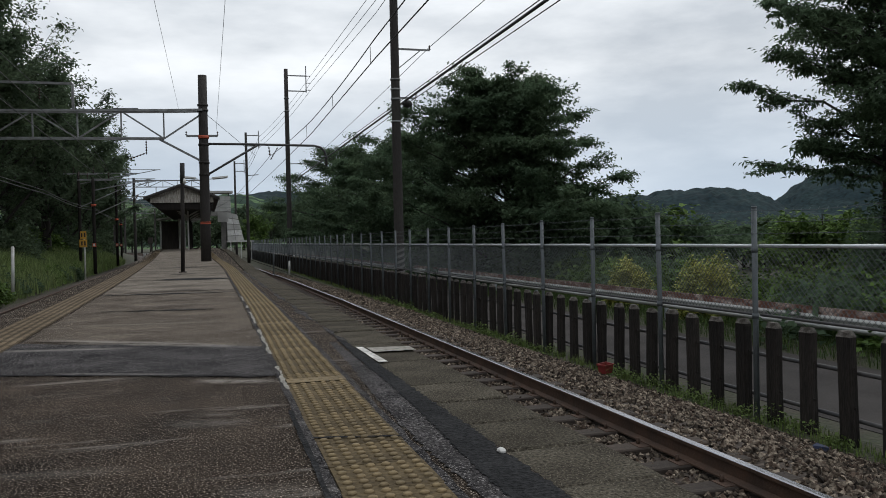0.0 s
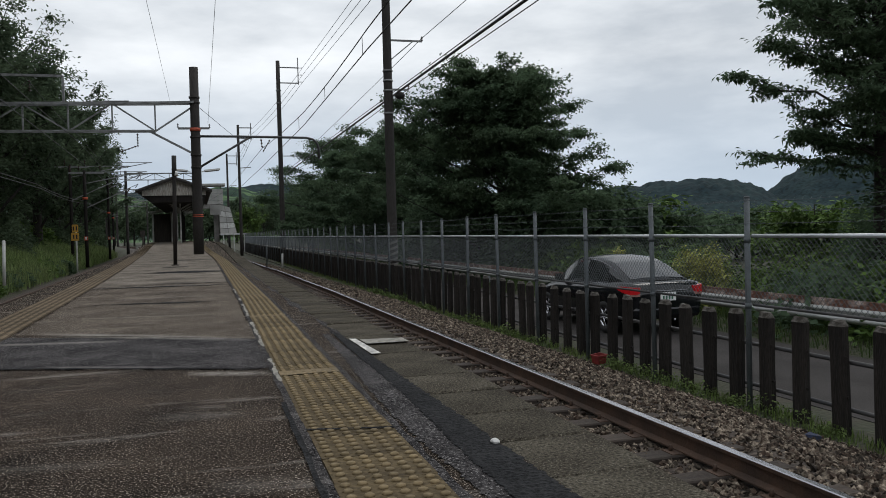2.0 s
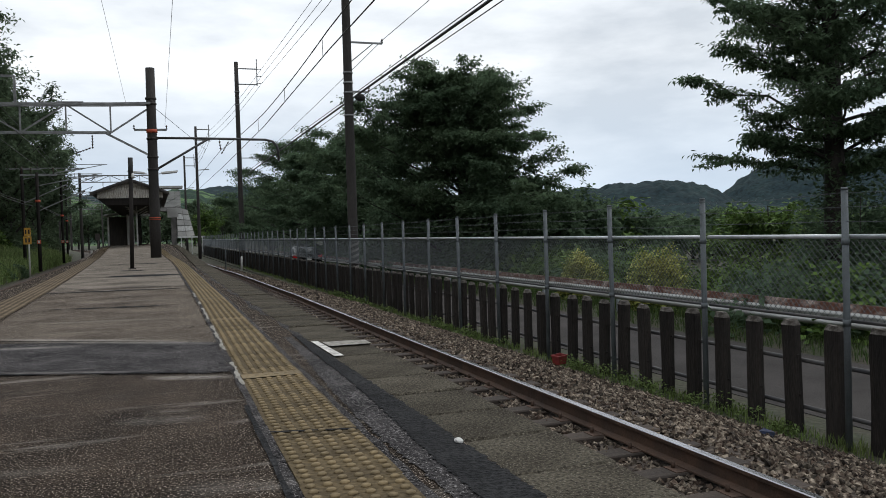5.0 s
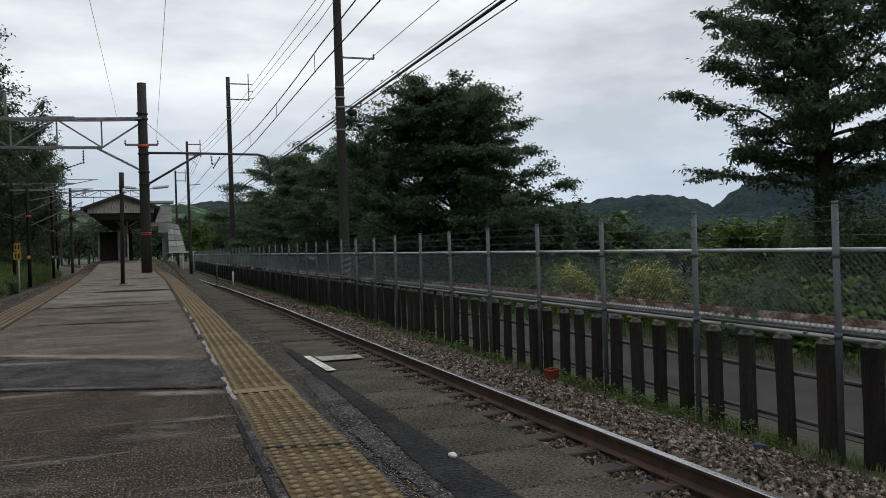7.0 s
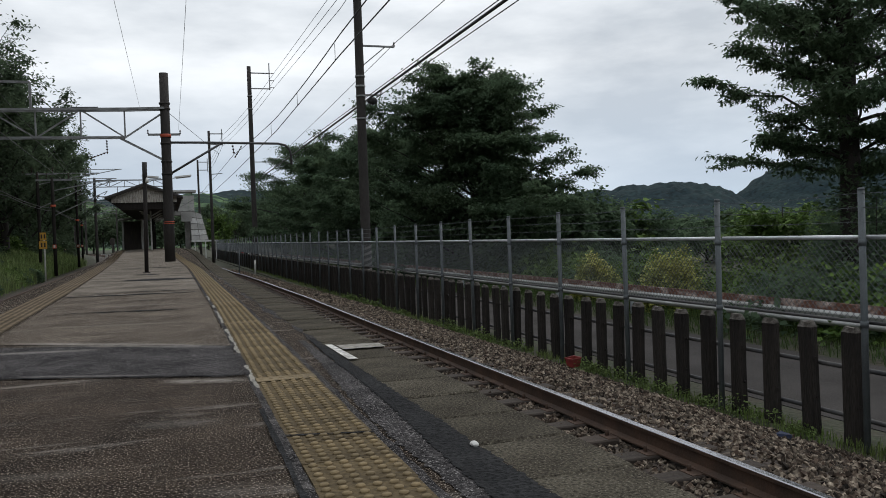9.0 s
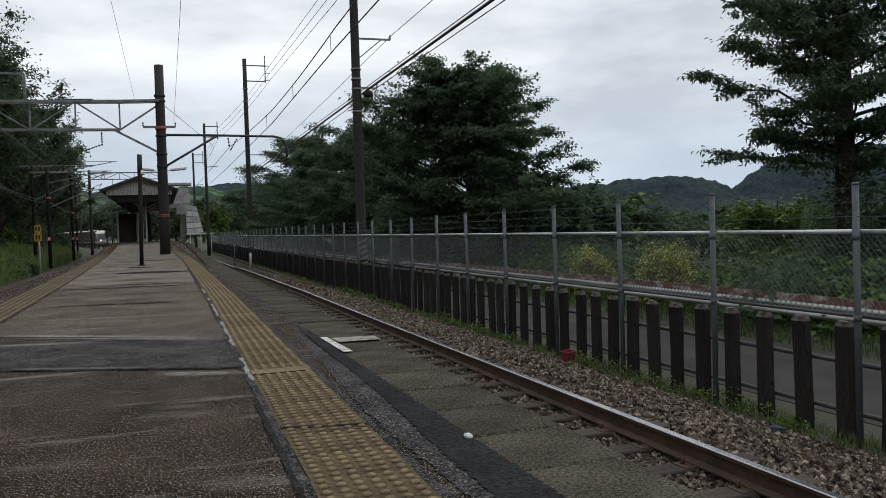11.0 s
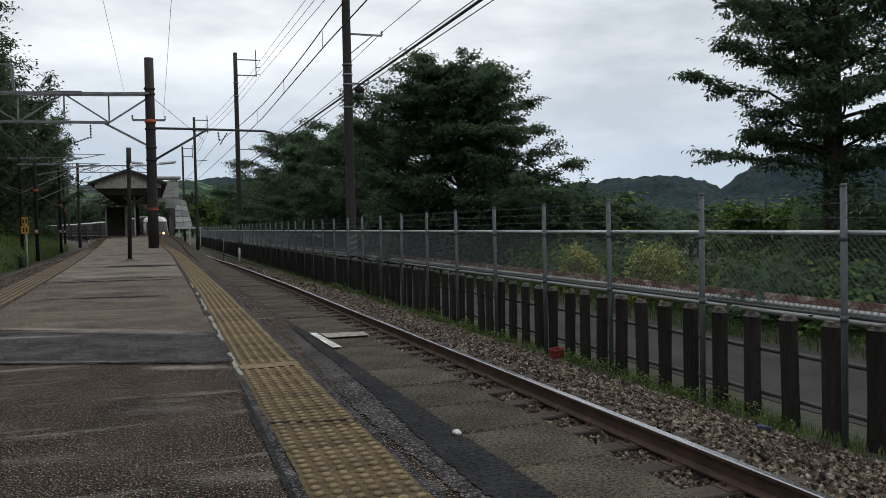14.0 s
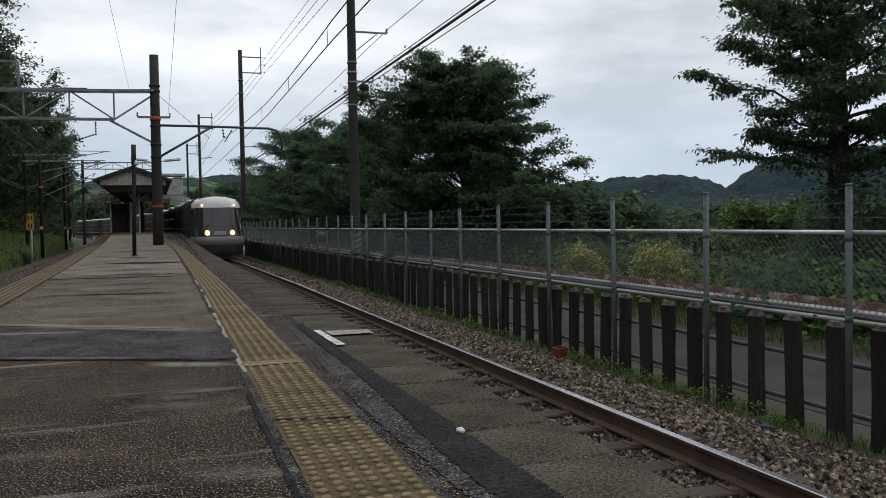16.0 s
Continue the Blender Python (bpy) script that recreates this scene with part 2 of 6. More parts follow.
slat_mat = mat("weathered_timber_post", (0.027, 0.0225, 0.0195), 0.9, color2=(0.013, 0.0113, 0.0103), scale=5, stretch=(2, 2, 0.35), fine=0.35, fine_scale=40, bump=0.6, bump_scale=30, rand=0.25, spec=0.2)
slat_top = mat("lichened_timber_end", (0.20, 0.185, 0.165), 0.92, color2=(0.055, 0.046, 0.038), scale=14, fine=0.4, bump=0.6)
stone_mat = mat("ballast_stone", (0.050, 0.035, 0.026), 0.92, color2=(0.215, 0.178, 0.138), lo=0.44, hi=0.62, scale=16, fine=0.3, fine_scale=60, island=0.85, spec=0.2)
bed_mat = mat("ballast_bed", (0.030, 0.021, 0.016), 0.95, color2=(0.085, 0.066, 0.052), scale=14, fine=0.6, fine_scale=26, bump=1.0, bump_scale=24)
galv = mat("galvanised_steel", (0.36, 0.39, 0.41), 0.45, 0.5, color2=(0.27, 0.29, 0.31), scale=6, fine=0.15, bump=0.1)
# top rail steel, paled to carry the sky highlight in its colour
galv_skylit = mat("skylit_galvanised_pipe", (0.62, 0.64, 0.66), 0.38, 0.5, color2=(0.48, 0.50, 0.52), scale=6, fine=0.12, bump=0.1)
galv_dull = mat("dull_galvanised_post", (0.115, 0.13, 0.14), 0.6, 0.3, color2=(0.085, 0.095, 0.10), scale=5, fine=0.2)
guard_mat = mat("guardrail_steel", (0.50, 0.51, 0.50), 0.5, 0.35, color2=(0.30, 0.295, 0.275), scale=3, stretch=(1, 0.3, 3), fine=0.2)
rust = mat("flaking_rust", (0.13, 0.055, 0.036), 0.9, color2=(0.42, 0.34, 0.30), scale=7, stretch=(1, 0.5, 1), lo=0.48, hi=0.68, fine=0.4, fine_scale=50, bump=0.4)
road_mat = mat("road_asphalt", (0.044, 0.040, 0.038), 0.9, color2=(0.066, 0.060, 0.057), spec=0.12, scale=0.8, fine=0.3, fine_scale=80, bump=0.3, bump_scale=100)
soil = mat("earth_and_turf", (0.034, 0.043, 0.018), 0.95, color2=(0.050, 0.043, 0.028), scale=1.6, fine=0.5, fine_scale=20, bump=0.8, bump_scale=12)
bank_grass = mat("tall_bank_grass", (0.15, 0.215, 0.070), 0.75, color2=(0.185, 0.23, 0.095), scale=0.7, island=0.45, spec=0.25, translucent=0.3)
verge_grass = mat("dull_verge_grass", (0.048, 0.082, 0.026), 0.8, color2=(0.070, 0.098, 0.036), scale=0.7, island=0.4, spec=0.05, translucent=0.2)
grass_mat = mat("grass_blade", (0.095, 0.15, 0.034), 0.7, color2=(0.12, 0.15, 0.05), scale=0.7, island=0.45, spec=0.25, translucent=0.25)
leaf_mat = mat("cherry_leaf", (0.086, 0.132, 0.080), 0.8, color2=(0.110, 0.156, 0.090), scale=0.6, island=0.25, spec=0.04, translucent=0.5)
leaf_dark = mat("dark_forest_leaf", (0.080, 0.114, 0.072), 0.8, color2=(0.108, 0.146, 0.084), scale=0.35, island=0.28, spec=0.04, translucent=0.45)
leaf_bright = mat("vine_leaf", (0.112, 0.178, 0.040), 0.65, color2=(0.056, 0.100, 0.028), scale=0.8, island=0.4, spec=0.15, translucent=0.25)
leaf_yellow = mat("yellowing_vine_leaf", (0.36, 0.36, 0.09), 0.6, color2=(0.17, 0.22, 0.055), scale=1.0, island=0.4, spec=0.25, translucent=0.25)
bark = mat("dark_bark", (0.020, 0.017, 0.015), 0.9, color2=(0.036, 0.030, 0.026), scale=8, stretch=(1, 1, 0.3), bump=0.8, fine=0.3)
# forest green shifted to blue, distance haze painted into the base colour
hill_mat = mat("hazy_wooded_hillside", (0.011, 0.023, 0.028), 0.95, color2=(0.020, 0.036, 0.038), scale=0.012, detail=9, fine=0.45, fine_scale=0.09, bump=1.0, bump_scale=0.06, spec=0.1)
field_mat = mat("terraced_field", (0.026, 0.046, 0.034), 0.95, color2=(0.095, 0.150, 0.070), scale=0.035, lo=0.45, hi=0.58, stretch=(0.5, 1, 3), fine=0.4, fine_scale=0.3, bump=1.0, bump_scale=0.2, spec=0.05)
painted_board = mat("peeling_white_board", (0.58, 0.55, 0.50), 0.85, color2=(0.22, 0.19, 0.16), scale=9, stretch=(3, 3, 0.35), fine=0.3, bump=0.3)
roof_mat = mat("dark_roof_sheet", (0.045, 0.042, 0.042), 0.7, color2=(0.075, 0.068, 0.062), scale=2, fine=0.2)
post_black = mat("dark_weathered_steel", (0.014, 0.012, 0.011), 0.8, color2=(0.022, 0.018, 0.016), scale=4, stretch=(2, 2, 0.3), spec=0.2)
timber_dark = mat("dark_timber", (0.040, 0.034, 0.030), 0.85, color2=(0.065, 0.054, 0.046), scale=4, stretch=(2, 2, 0.3), bump=0.3)
white_paint = mat("weathered_white_paint", (0.62, 0.62, 0.60), 0.65, color2=(0.45, 0.44, 0.42), scale=3, fine=0.12)
line_paint = mat("worn_line_paint", (0.72, 0.70, 0.65), 0.8, color2=(0.26, 0.25, 0.23), scale=9, fine=0.35, fine_scale=60)
grey_panel = mat("grey_cladding", (0.42, 0.41, 0.39), 0.7, color2=(0.32, 0.315, 0.30), scale=1.2, fine=0.12)
steel_paint = mat("weathered_steel_frame", (0.29, 0.295, 0.295), 0.6, 0.35, color2=(0.17, 0.17, 0.17), scale=3, fine=0.2)
pipe_paint = mat("dark_steel_pipe", (0.055, 0.055, 0.058), 0.55, 0.4, color2=(0.085, 0.08, 0.078), scale=3)
insul = mat("brown_porcelain", (0.045, 0.025, 0.02), 0.25, color2=(0.06, 0.035, 0.03), scale=4)
wire_mat = mat("overhead_wire_metal", (0.045, 0.045, 0.047), 0.6, 0.4, color2=(0.06, 0.06, 0.06), scale=2)
black_rubber = mat("black_rubber", (0.018, 0.018, 0.018), 0.75, color2=(0.026, 0.025, 0.024), scale=9)
orange_band = mat("orange_red_band", (0.55, 0.10, 0.045), 0.7, color2=(0.40, 0.075, 0.04), scale=8)
yellow_sign = mat("yellow_sign_paint", (0.55, 0.30, 0.03), 0.6, color2=(0.42, 0.22, 0.03), scale=6)
red_plastic = mat("faded_red_plastic", (0.22, 0.026, 0.024), 0.6, color2=(0.15, 0.02, 0.018), scale=10)
car_paint = mat("black_car_paint", (0.006, 0.0065, 0.008), 0.08, color2=(0.008, 0.0085, 0.010), scale=2, spec=0.5)
car_glass = mat("tinted_car_glass", (0.012, 0.014, 0.016), 0.03, color2=(0.015, 0.017, 0.019), scale=2, spec=1.0)
car_trim = mat("chrome_trim", (0.5, 0.5, 0.52), 0.2, 1.0)
tail_red = mat("red_tail_lamp", (0.40, 0.008, 0.012), 0.25, emit=0.12)
amber_lamp = mat("pale_lamp_glass", (0.36, 0.20, 0.17), 0.2, color2=(0.28, 0.14, 0.12), scale=8)
plate_mat = mat("white_number_plate", (0.75, 0.75, 0.74), 0.5)
plate_bar = mat("green_plate_marking", (0.04, 0.12, 0.08), 0.6)
train_silver = mat("brushed_train_steel", (0.046, 0.039, 0.036), 0.8, 0.0, spec=0.02, color2=(0.040, 0.039, 0.037), scale=1.5, stretch=(0.4, 0.4, 3))
train_white = mat("white_train_nose", (0.66, 0.63, 0.61), 0.35, color2=(0.68, 0.67, 0.65), scale=2)
train_dark = mat("dark_train_window", (0.030, 0.027, 0.030), 0.12, color2=(0.038, 0.033, 0.037), scale=1, spec=0.5)
side_glass = mat("dull_side_glass", (0.022, 0.028, 0.024), 0.35, color2=(0.03, 0.036, 0.032), scale=1, spec=0.03)
train_grey = mat("grey_train_skirt", (0.075, 0.066, 0.066), 0.6, color2=(0.040, 0.036, 0.036), scale=2)
train_stripe = mat("orange_train_stripe", (0.14, 0.07, 0.045), 0.5, color2=(0.11, 0.06, 0.04), scale=2)
nose_grey = mat("pinkish_grey_nose_paint", (0.27, 0.215, 0.215), 0.45, color2=(0.22, 0.175, 0.175), scale=2)
head_lamp = mat("lit_headlamp", (1.0, 0.60, 0.30), 0.3, emit=1.9)
head_lamp_white = mat("lit_upper_headlamp", (1.0, 0.70, 0.42), 0.3, emit=1.3)
quartz = mat("white_pebble", (0.7, 0.69, 0.66), 0.8, color2=(0.5, 0.49, 0.47), scale=30)
blue_scrap = mat("blue_litter", (0.02, 0.03, 0.07), 0.7, color2=(0.03, 0.04, 0.08))

# ---- building helpers ----
def mesh_of(name, bm, *mats):
    me = bpy.data.meshes.new(name)
    bm.to_mesh(me)
    bm.free()
    for m in mats:
        me.materials.append(m)
    return me


def part(name, bm, material, parent, label="", smooth=False):
    """One mesh object under a thing or a part."""
    mats = material if isinstance(material, (list, tuple)) else (material,)
    me = mesh_of(name, bm, *mats)
    if smooth:
        me.polygons.foreach_set("use_smooth", [True] * len(me.polygons))
    ob = new(name, me)
    ob.parent = parent
    if label:
        ob["label"] = label
    return ob


def shared(name, me, parent, m=None):
    """A piece that shares its mesh with its likes."""
    ob = new(name, me)
    ob.parent = parent
    if m is not None:
        ob.matrix_basis = m
    return ob


def thing(name, label, category, group="", kind="", at=None):
    ob = new(name)
    ob.empty_display_size = 0.1
    if at is not None:
        ob.matrix_basis = at
    return tagged(ob, label, category, group, kind)


def box(bm, x0, x1, y0, y1, z0, z1, mi=0, bevel=0.0):
    vs = [bm.verts.new((x, y, z)) for z in (z0, z1) for y in (y0, y1) for x in (x0, x1)]
    fs = [bm.faces.new([vs[i] for i in q]) for q in ((0, 2, 3, 1), (4, 5, 7, 6), (0, 1, 5, 4), (2, 6, 7, 3), (0, 4, 6, 2), (1, 3, 7, 5))]
    for f in fs:
        f.material_index = mi
    if bevel:
        es = {e for f in fs for e in f.edges}
        bmesh.ops.bevel(bm, geom=list(es), offset=bevel, segments=1, affect="EDGES", profile=0.6)
    return vs


def rod(bm, a, b, r0, r1=None, seg=8, mi=0, caps=True):
    """A tapered round bar from a to b."""
    a, b = Vector(a), Vector(b)
    r1 = r0 if r1 is None else r1
    d = (b - a).normalized()
    u = d.orthogonal().normalized()
    v = d.cross(u)
    rings = []
    for p, r in ((a, r0), (b, r1)):
        rings.append([bm.verts.new(p + r * (math.cos(2 * math.pi * k / seg) * u + math.sin(2 * math.pi * k / seg) * v)) for k in range(seg)])
    for k in range(seg):
        f = bm.faces.new((rings[0][k], rings[0][(k + 1) % seg], rings[1][(k + 1) % seg], rings[1][k]))
        f.material_index, f.smooth = mi, seg > 5
    if caps:
        bm.faces.new(rings[0][::-1]).material_index = mi
        bm.faces.new(rings[1]).material_index = mi


def rods(bm, pts, r, seg=6, mi=0, r_end=None):
    """One round bar along a bent line."""
    pts = [Vector(p) for p in pts]
    r_end = r if r_end is None else r_end
    rings, u = [], None
    for i, p in enumerate(pts):
        d = (pts[min(i + 1, len(pts) - 1)] - pts[max(i - 1, 0)]).normalized()
        u = d.orthogonal().normalized() if u is None else (u - d * u.dot(d)).normalized()
        v = d.cross(u)
        rr = r + (r_end - r) * i / max(1, len(pts) - 1)
        rings.append([p + rr * (math.cos(2 * math.pi * k / seg) * u + math.sin(2 * math.pi * k / seg) * v) for k in range(seg)])
    loft(bm, rings, mi)


def loft(bm, rings, mi=0, close=True, caps=True, smooth=True):
    """Skins rings of equally many points."""
    vr = [[bm.verts.new(p) for p in ring] for ring in rings]
    n = len(vr[0])
    for a, b in zip(vr, vr[1:]):
        for k in range(n if close else n - 1):
            f = bm.faces.new((a[k], a[(k + 1) % n], b[(k + 1) % n], b[k]))
            f.material_index, f.smooth = mi, smooth
    if caps and close:
        bm.faces.new(vr[0][::-1]).material_index = mi
        bm.faces.new(vr[-1]).material_index = mi
    return vr


def ribbon(bm, ys, profile, mi=0, smooth=False):
    """Sweeps a cross-section along y; profile(y) gives its (x, z) points."""
    rows = [[bm.verts.new((x, y, z)) for x, z in profile(y)] for y in ys]
    for a, b in zip(rows, rows[1:]):
        for k in range(len(a) - 1):
            f = bm.faces.new((a[k], a[k + 1], b[k + 1], b[k]))
            f.material_index, f.smooth = mi, smooth


def steps(a, b, d):
    n = max(1, round((b - a) / d))
    return [a + (b - a) * i / n for i in range(n + 1)]


def smooth01(x):
    x = min(1.0, max(0.0, x))
    return x * x * (3 - 2 * x)


def wire(name, pts, r, label, sag=0.0, n=10, material=None, parent=None):
    """An overhead wire through the points, with sag between neighbours."""
    bm = bmesh.new()
    line = []
    for a, b in zip(pts, pts[1:]):
        a, b = Vector(a), Vector(b)
        for i in range(n):
            s = i / n
            line.append(a.lerp(b, s) - Vector((0, 0, sag * 4 * s * (1 - s))))
    line.append(Vector(pts[-1]))
    rods(bm, line, r, 5)
    ob = part(name, bm, material or wire_mat, parent)
    if parent is None:
        tagged(ob, label, "cable", "overhead wires")
    return ob


# ---- plan: lines of the platform and the tracks, in metres along y ----
EYE_Z = 0.8


def track_x(y):
    return 2.93 + 0.34 * smooth01((y - 16) / 30) - max(0.0, y - 43) ** 2 / 1360


def track_z(y):
    return -0.78 - 0.011 * min(28.0, max(0.0, y - 22))


def deck_z(y):
    return 0.38 * smooth01((y - 37) / 26)


def edge_r(y):
    return track_x(y) - 1.48


def edge_l(y):
    return -2.13 - 0.022 * y


def tile_r(y):
    return 0.70 + 0.0145 * (y - 2.4) - 0.0082 * max(0.0, y - 10) if y < 25 else 0.905 - 0.0006 * (y - 25) ** 2


def tile_l(y):
    return -1.40 - 0.012 * y - 0.00035 * min(36.0, max(0.0, y)) ** 2 - 0.010 * max(0.0, y - 36)


def track_l(y):
    a, b = edge_l(y) - 1.5, track_x(y) - 5.0
    return (a + b) / 2 - math.sqrt(((a - b) / 2) ** 2 + 1.0) + 0.2


FENCE_X, ROAD_Z = 5.95, -1.33
DECK_END = 92.0

# ---- ground ----
bm = bmesh.new()
xs = [-4000, -1500, -600, -250, -120, -60, -30, -16, -8, 0, 8, 12, 18, 30, 60, 120, 250, 600, 1500, 4000]
ys = [-4000, -1000, -300, -100, -40, -15, 0, 15, 30, 50, 75, 100, 140, 200, 300, 500, 900, 1600, 4000]
rows = [[bm.verts.new((x, y, -1.42 - (0.5 if x > 14 else 0))) for x in xs] for y in ys]
for a, b in zip(rows, rows[1:]):
    for k in range(len(xs) - 1):
        bm.faces.new((a[k], a[k + 1], b[k + 1], b[k]))
tagged(part("ground", bm, soil, None), "grassy earth reaching to the hills", "ground", kind="structure")

# trackbeds
bm = bmesh.new()
ribbon(bm, steps(-25, 60, 2) + steps(65, 420, 6), lambda y: [(edge_r(y) - 0.05, track_z(y) - 0.20), (track_x(y) - 0.9, track_z(y) - 0.20), (track_x(y) + 0.5, track_z(y) - 0.195), (track_x(y) + 0.75, track_z(y) - 0.18), (track_x(y) + 1.35, track_z(y) - 0.19), (track_x(y) + 1.75, track_z(y) - 0.28), (track_x(y) + 2.55, track_z(y) - 0.47), (track_x(y) + 3.1, track_z(y) - 0.62)])
ballast_bed = tagged(part("ballast_bed", bm, bed_mat, None), "brown crushed stone bed of the near track", "ballast", kind="structure")
bm = bmesh.new()
ribbon(bm, steps(-25, 60, 3) + steps(65, 420, 6), lambda y: [(track_l(y) - 2.1, -1.45), (track_l(y) - 1.4, -1.0), (track_l(y), -0.97), (track_l(y) + 1.5, -1.0), (track_l(y) + 1.9, -1.4)])
tagged(part("ballast_bed", bm, bed_mat, None), "brown crushed stone bed of the far side track", "ballast", kind="structure")


def rail_profile(x, z, side):
    w = [(-0.062, -0.15), (-0.062, -0.138), (-0.010, -0.12), (-0.010, -0.04), (-0.033, -0.028), (-0.033, -0.005), (-0.024, 0.0), (0.024, 0.0), (0.033, -0.005), (0.033, -0.028), (0.010, -0.04), (0.010, -0.12), (0.062, -0.138), (0.062, -0.15)]
    return [(x + a, z + b) for a, b in w]


def rail_run(fx, fz, off, label, ys, head=None):
    bm = bmesh.new()
    ribbon(bm, ys, lambda y: rail_profile(fx(y) + off, fz(y), 1))
    me_faces = list(bm.faces)
    for f in me_faces:
        if f.calc_center_median().z > fz(f.calc_center_median().y) - 0.0045:
            f.material_index = 1
    bmesh.ops.recalc_face_normals(bm, faces=me_faces)
    return tagged(part("rail", bm, (rail_side, head or rail_head), None), label, "rail", "running rails", "structure")


rail_ys = steps(-25, 20, 5) + steps(22, 60, 2) + steps(64, 420, 6)
rail_run(track_x, track_z, 0.566, "rusty steel rail with a polished running head beside ballast", rail_ys)
rail_run(track_x, track_z, -0.566, "rusty steel rail under the platform edge", rail_ys)
for off in (-0.566, 0.566):
    rail_run(track_l, lambda y: -0.80, off, "rusty steel rail of the track behind the platform", rail_ys, rail_side)

# platform body
bm = bmesh.new()
deck_ys = steps(-12, 36, 1.5) + steps(37.5, DECK_END, 1.5)


def deck_profile(y):
    z = deck_z(y)
    return [(edge_l(y) + 0.06, -1.45), (edge_l(y) + 0.06, z - 0.14), (edge_l(y), z - 0.14), (edge_l(y), z - 0.02), (edge_l(y) + 0.02, z), (tile_l(y) - 0.42, z), (tile_l(y), z), (-0.5, z), (tile_r(y) - 0.33, z),
            (tile_r(y), z), (min(1.06, edge_r(y) - 0.39), z), (edge_r(y) - 0.39, z - 0.05), (edge_r(y) - 0.03, z - 0.05), (edge_r(y) - 0.03, z - 0.14), (edge_r(y) - 0.1, z - 0.14), (edge_r(y) - 0.1, -1.45)]


ribbon(bm, deck_ys, deck_profile)
for y in (-12, DECK_END):
    bm.faces.new([bm.verts.new((x, y, z)) for x, z in deck_profile(y)])
bmesh.ops.recalc_face_normals(bm, faces=list(bm.faces))
platform = tagged(part("platform", bm, asphalt, None), "weathered dark asphalt island platform with concrete edge slabs", "platform", kind="structure")


def patch(name, corners, material, lift=0.004, ragged=0.0, n=8, label="", taper=False):
    """A thin repair lying on the platform, its long sides slightly ragged; corners: near-left, near-right, far-right, far-left."""
    bm = bmesh.new()
    c = [Vector((*p, 0)) for p in corners]
    lows, highs = [], []
    for i in range(n + 1):
        s = i / n
        for side, a, b in ((lows, c[0], c[1]), (highs, c[3], c[2])):
            p = a.lerp(b, s)
            if taper:
                p = p.lerp((c[0].lerp(c[1], s) + c[3].lerp(c[2], s)) / 2, 1 - math.sin(math.pi * min(1, max(0, s))) ** 0.6)
            p = p + Vector((0, random.uniform(-ragged, ragged), 0))
            side.append(bm.verts.new((p.x, p.y, deck_z(p.y) + lift)))
    for i in range(n):
        bm.faces.new((lows[i], lows[i + 1], highs[i + 1], highs[i]))
    return part(name, bm, material, platform, label)


def long_patch(name, y0, y1, fl, fr, material, lift=0.004, ragged=0.02, step=0.12, label=""):
    bm = bmesh.new()
    ys = steps(y0, y1, step)
    ribbon(bm, ys, lambda y: [(fl(y) + random.uniform(-ragged, ragged), deck_z(y) + lift), (fr(y) + random.uniform(-ragged, ragged), deck_z(y) + lift)])
    return part(name, bm, material, platform, label)


# asphalt repairs, joints and one painted post shadow across the platform
long_patch("repair_strip", -2, 6.4, lambda y: 0.80 + 0.02 * math.sin(1.3 * y) + 0.03 * max(0, y - 3), lambda y: 0.97, asphalt_mid, 0.004, 0.010, 0.02, label="worn grey asphalt beside the repair")
long_patch("repair_strip", -2, 6.4, lambda y: 0.885 + 0.012 * math.sin(1.7 * y + 1) + 0.034 * max(0, y - 2.6), lambda y: min(1.068, edge_r(y) - 0.40), asphalt_new, 0.008, 0.009, 0.02, label="black fresh asphalt repair")
long_patch("repair_strip", 6.4, 24, lambda y: min(1.055, edge_r(y) - 0.42) - 0.015 + 0.03 * math.sin(1.9 * y), lambda y: min(1.075, edge_r(y) - 0.40), asphalt_mid, 0.005, 0.03, 0.25, "dark asphalt repair")
patch("repair_strip", [(-2.0, 6.02), (0.39, 4.93), (0.41, 6.40), (-2.1, 7.85)], asphalt_mid, 0.004, 0.05, 16, "bluish dark asphalt repair")
patch("crack", [(-2.0, 6.00), (0.39, 4.91), (0.39, 4.935), (-2.0, 6.04)], asphalt_new, 0.0085, 0.012, 60, "open transverse crack")
# the strip at y 22.3 paints the shadow near the platform post
for y0, dy, xa, xb in ((10.2, 0.12, -1.2, 0.1), (13.6, 0.22, -1.62, 0.5), (14.4, 0.1, -1.6, 0.5), (18.6, 0.9, -1.1, 0.6), (22.3, 0.5, -0.9, -0.2), (28.5, 0.5, -1.2, 0.6)):
    patch("crack", [(xa, y0 + 0.3), (xb, y0), (xb, y0 + dy), (xa, y0 + dy + 0.3)], asphalt_new, 0.010, 0.05, 14, "dark transverse repair and painted post shadow", True)

# paler deck colour from y 14.5 on
bm = bmesh.new()
ribbon(bm, [14.5] + steps(15, 90, 1.5), lambda y: [(tile_l(y) + 0.04, deck_z(y) + 0.004), (-0.6, deck_z(y) + 0.004), (tile_r(y) - 0.36, deck_z(y) + 0.004)])
part("worn_surface", bm, asphalt_old, platform, "paler asphalt surface")
bm = bmesh.new()
ribbon(bm, steps(7.62, 14.46, 0.36), lambda y: [(tile_l(y) + 0.04, deck_z(y) + 0.004), (-0.6, deck_z(y) + 0.004), (tile_r(y) - 0.36, deck_z(y) + 0.004)])
part("worn_surface", bm, asphalt_worn, platform, "worn brown asphalt surface")
patch("worn_surface", [(-0.6, 7.10), (0.42, 6.41), (0.44, 7.615), (-0.6, 7.615)], asphalt_worn, 0.005, 0.0, 12, "worn brown asphalt surface")
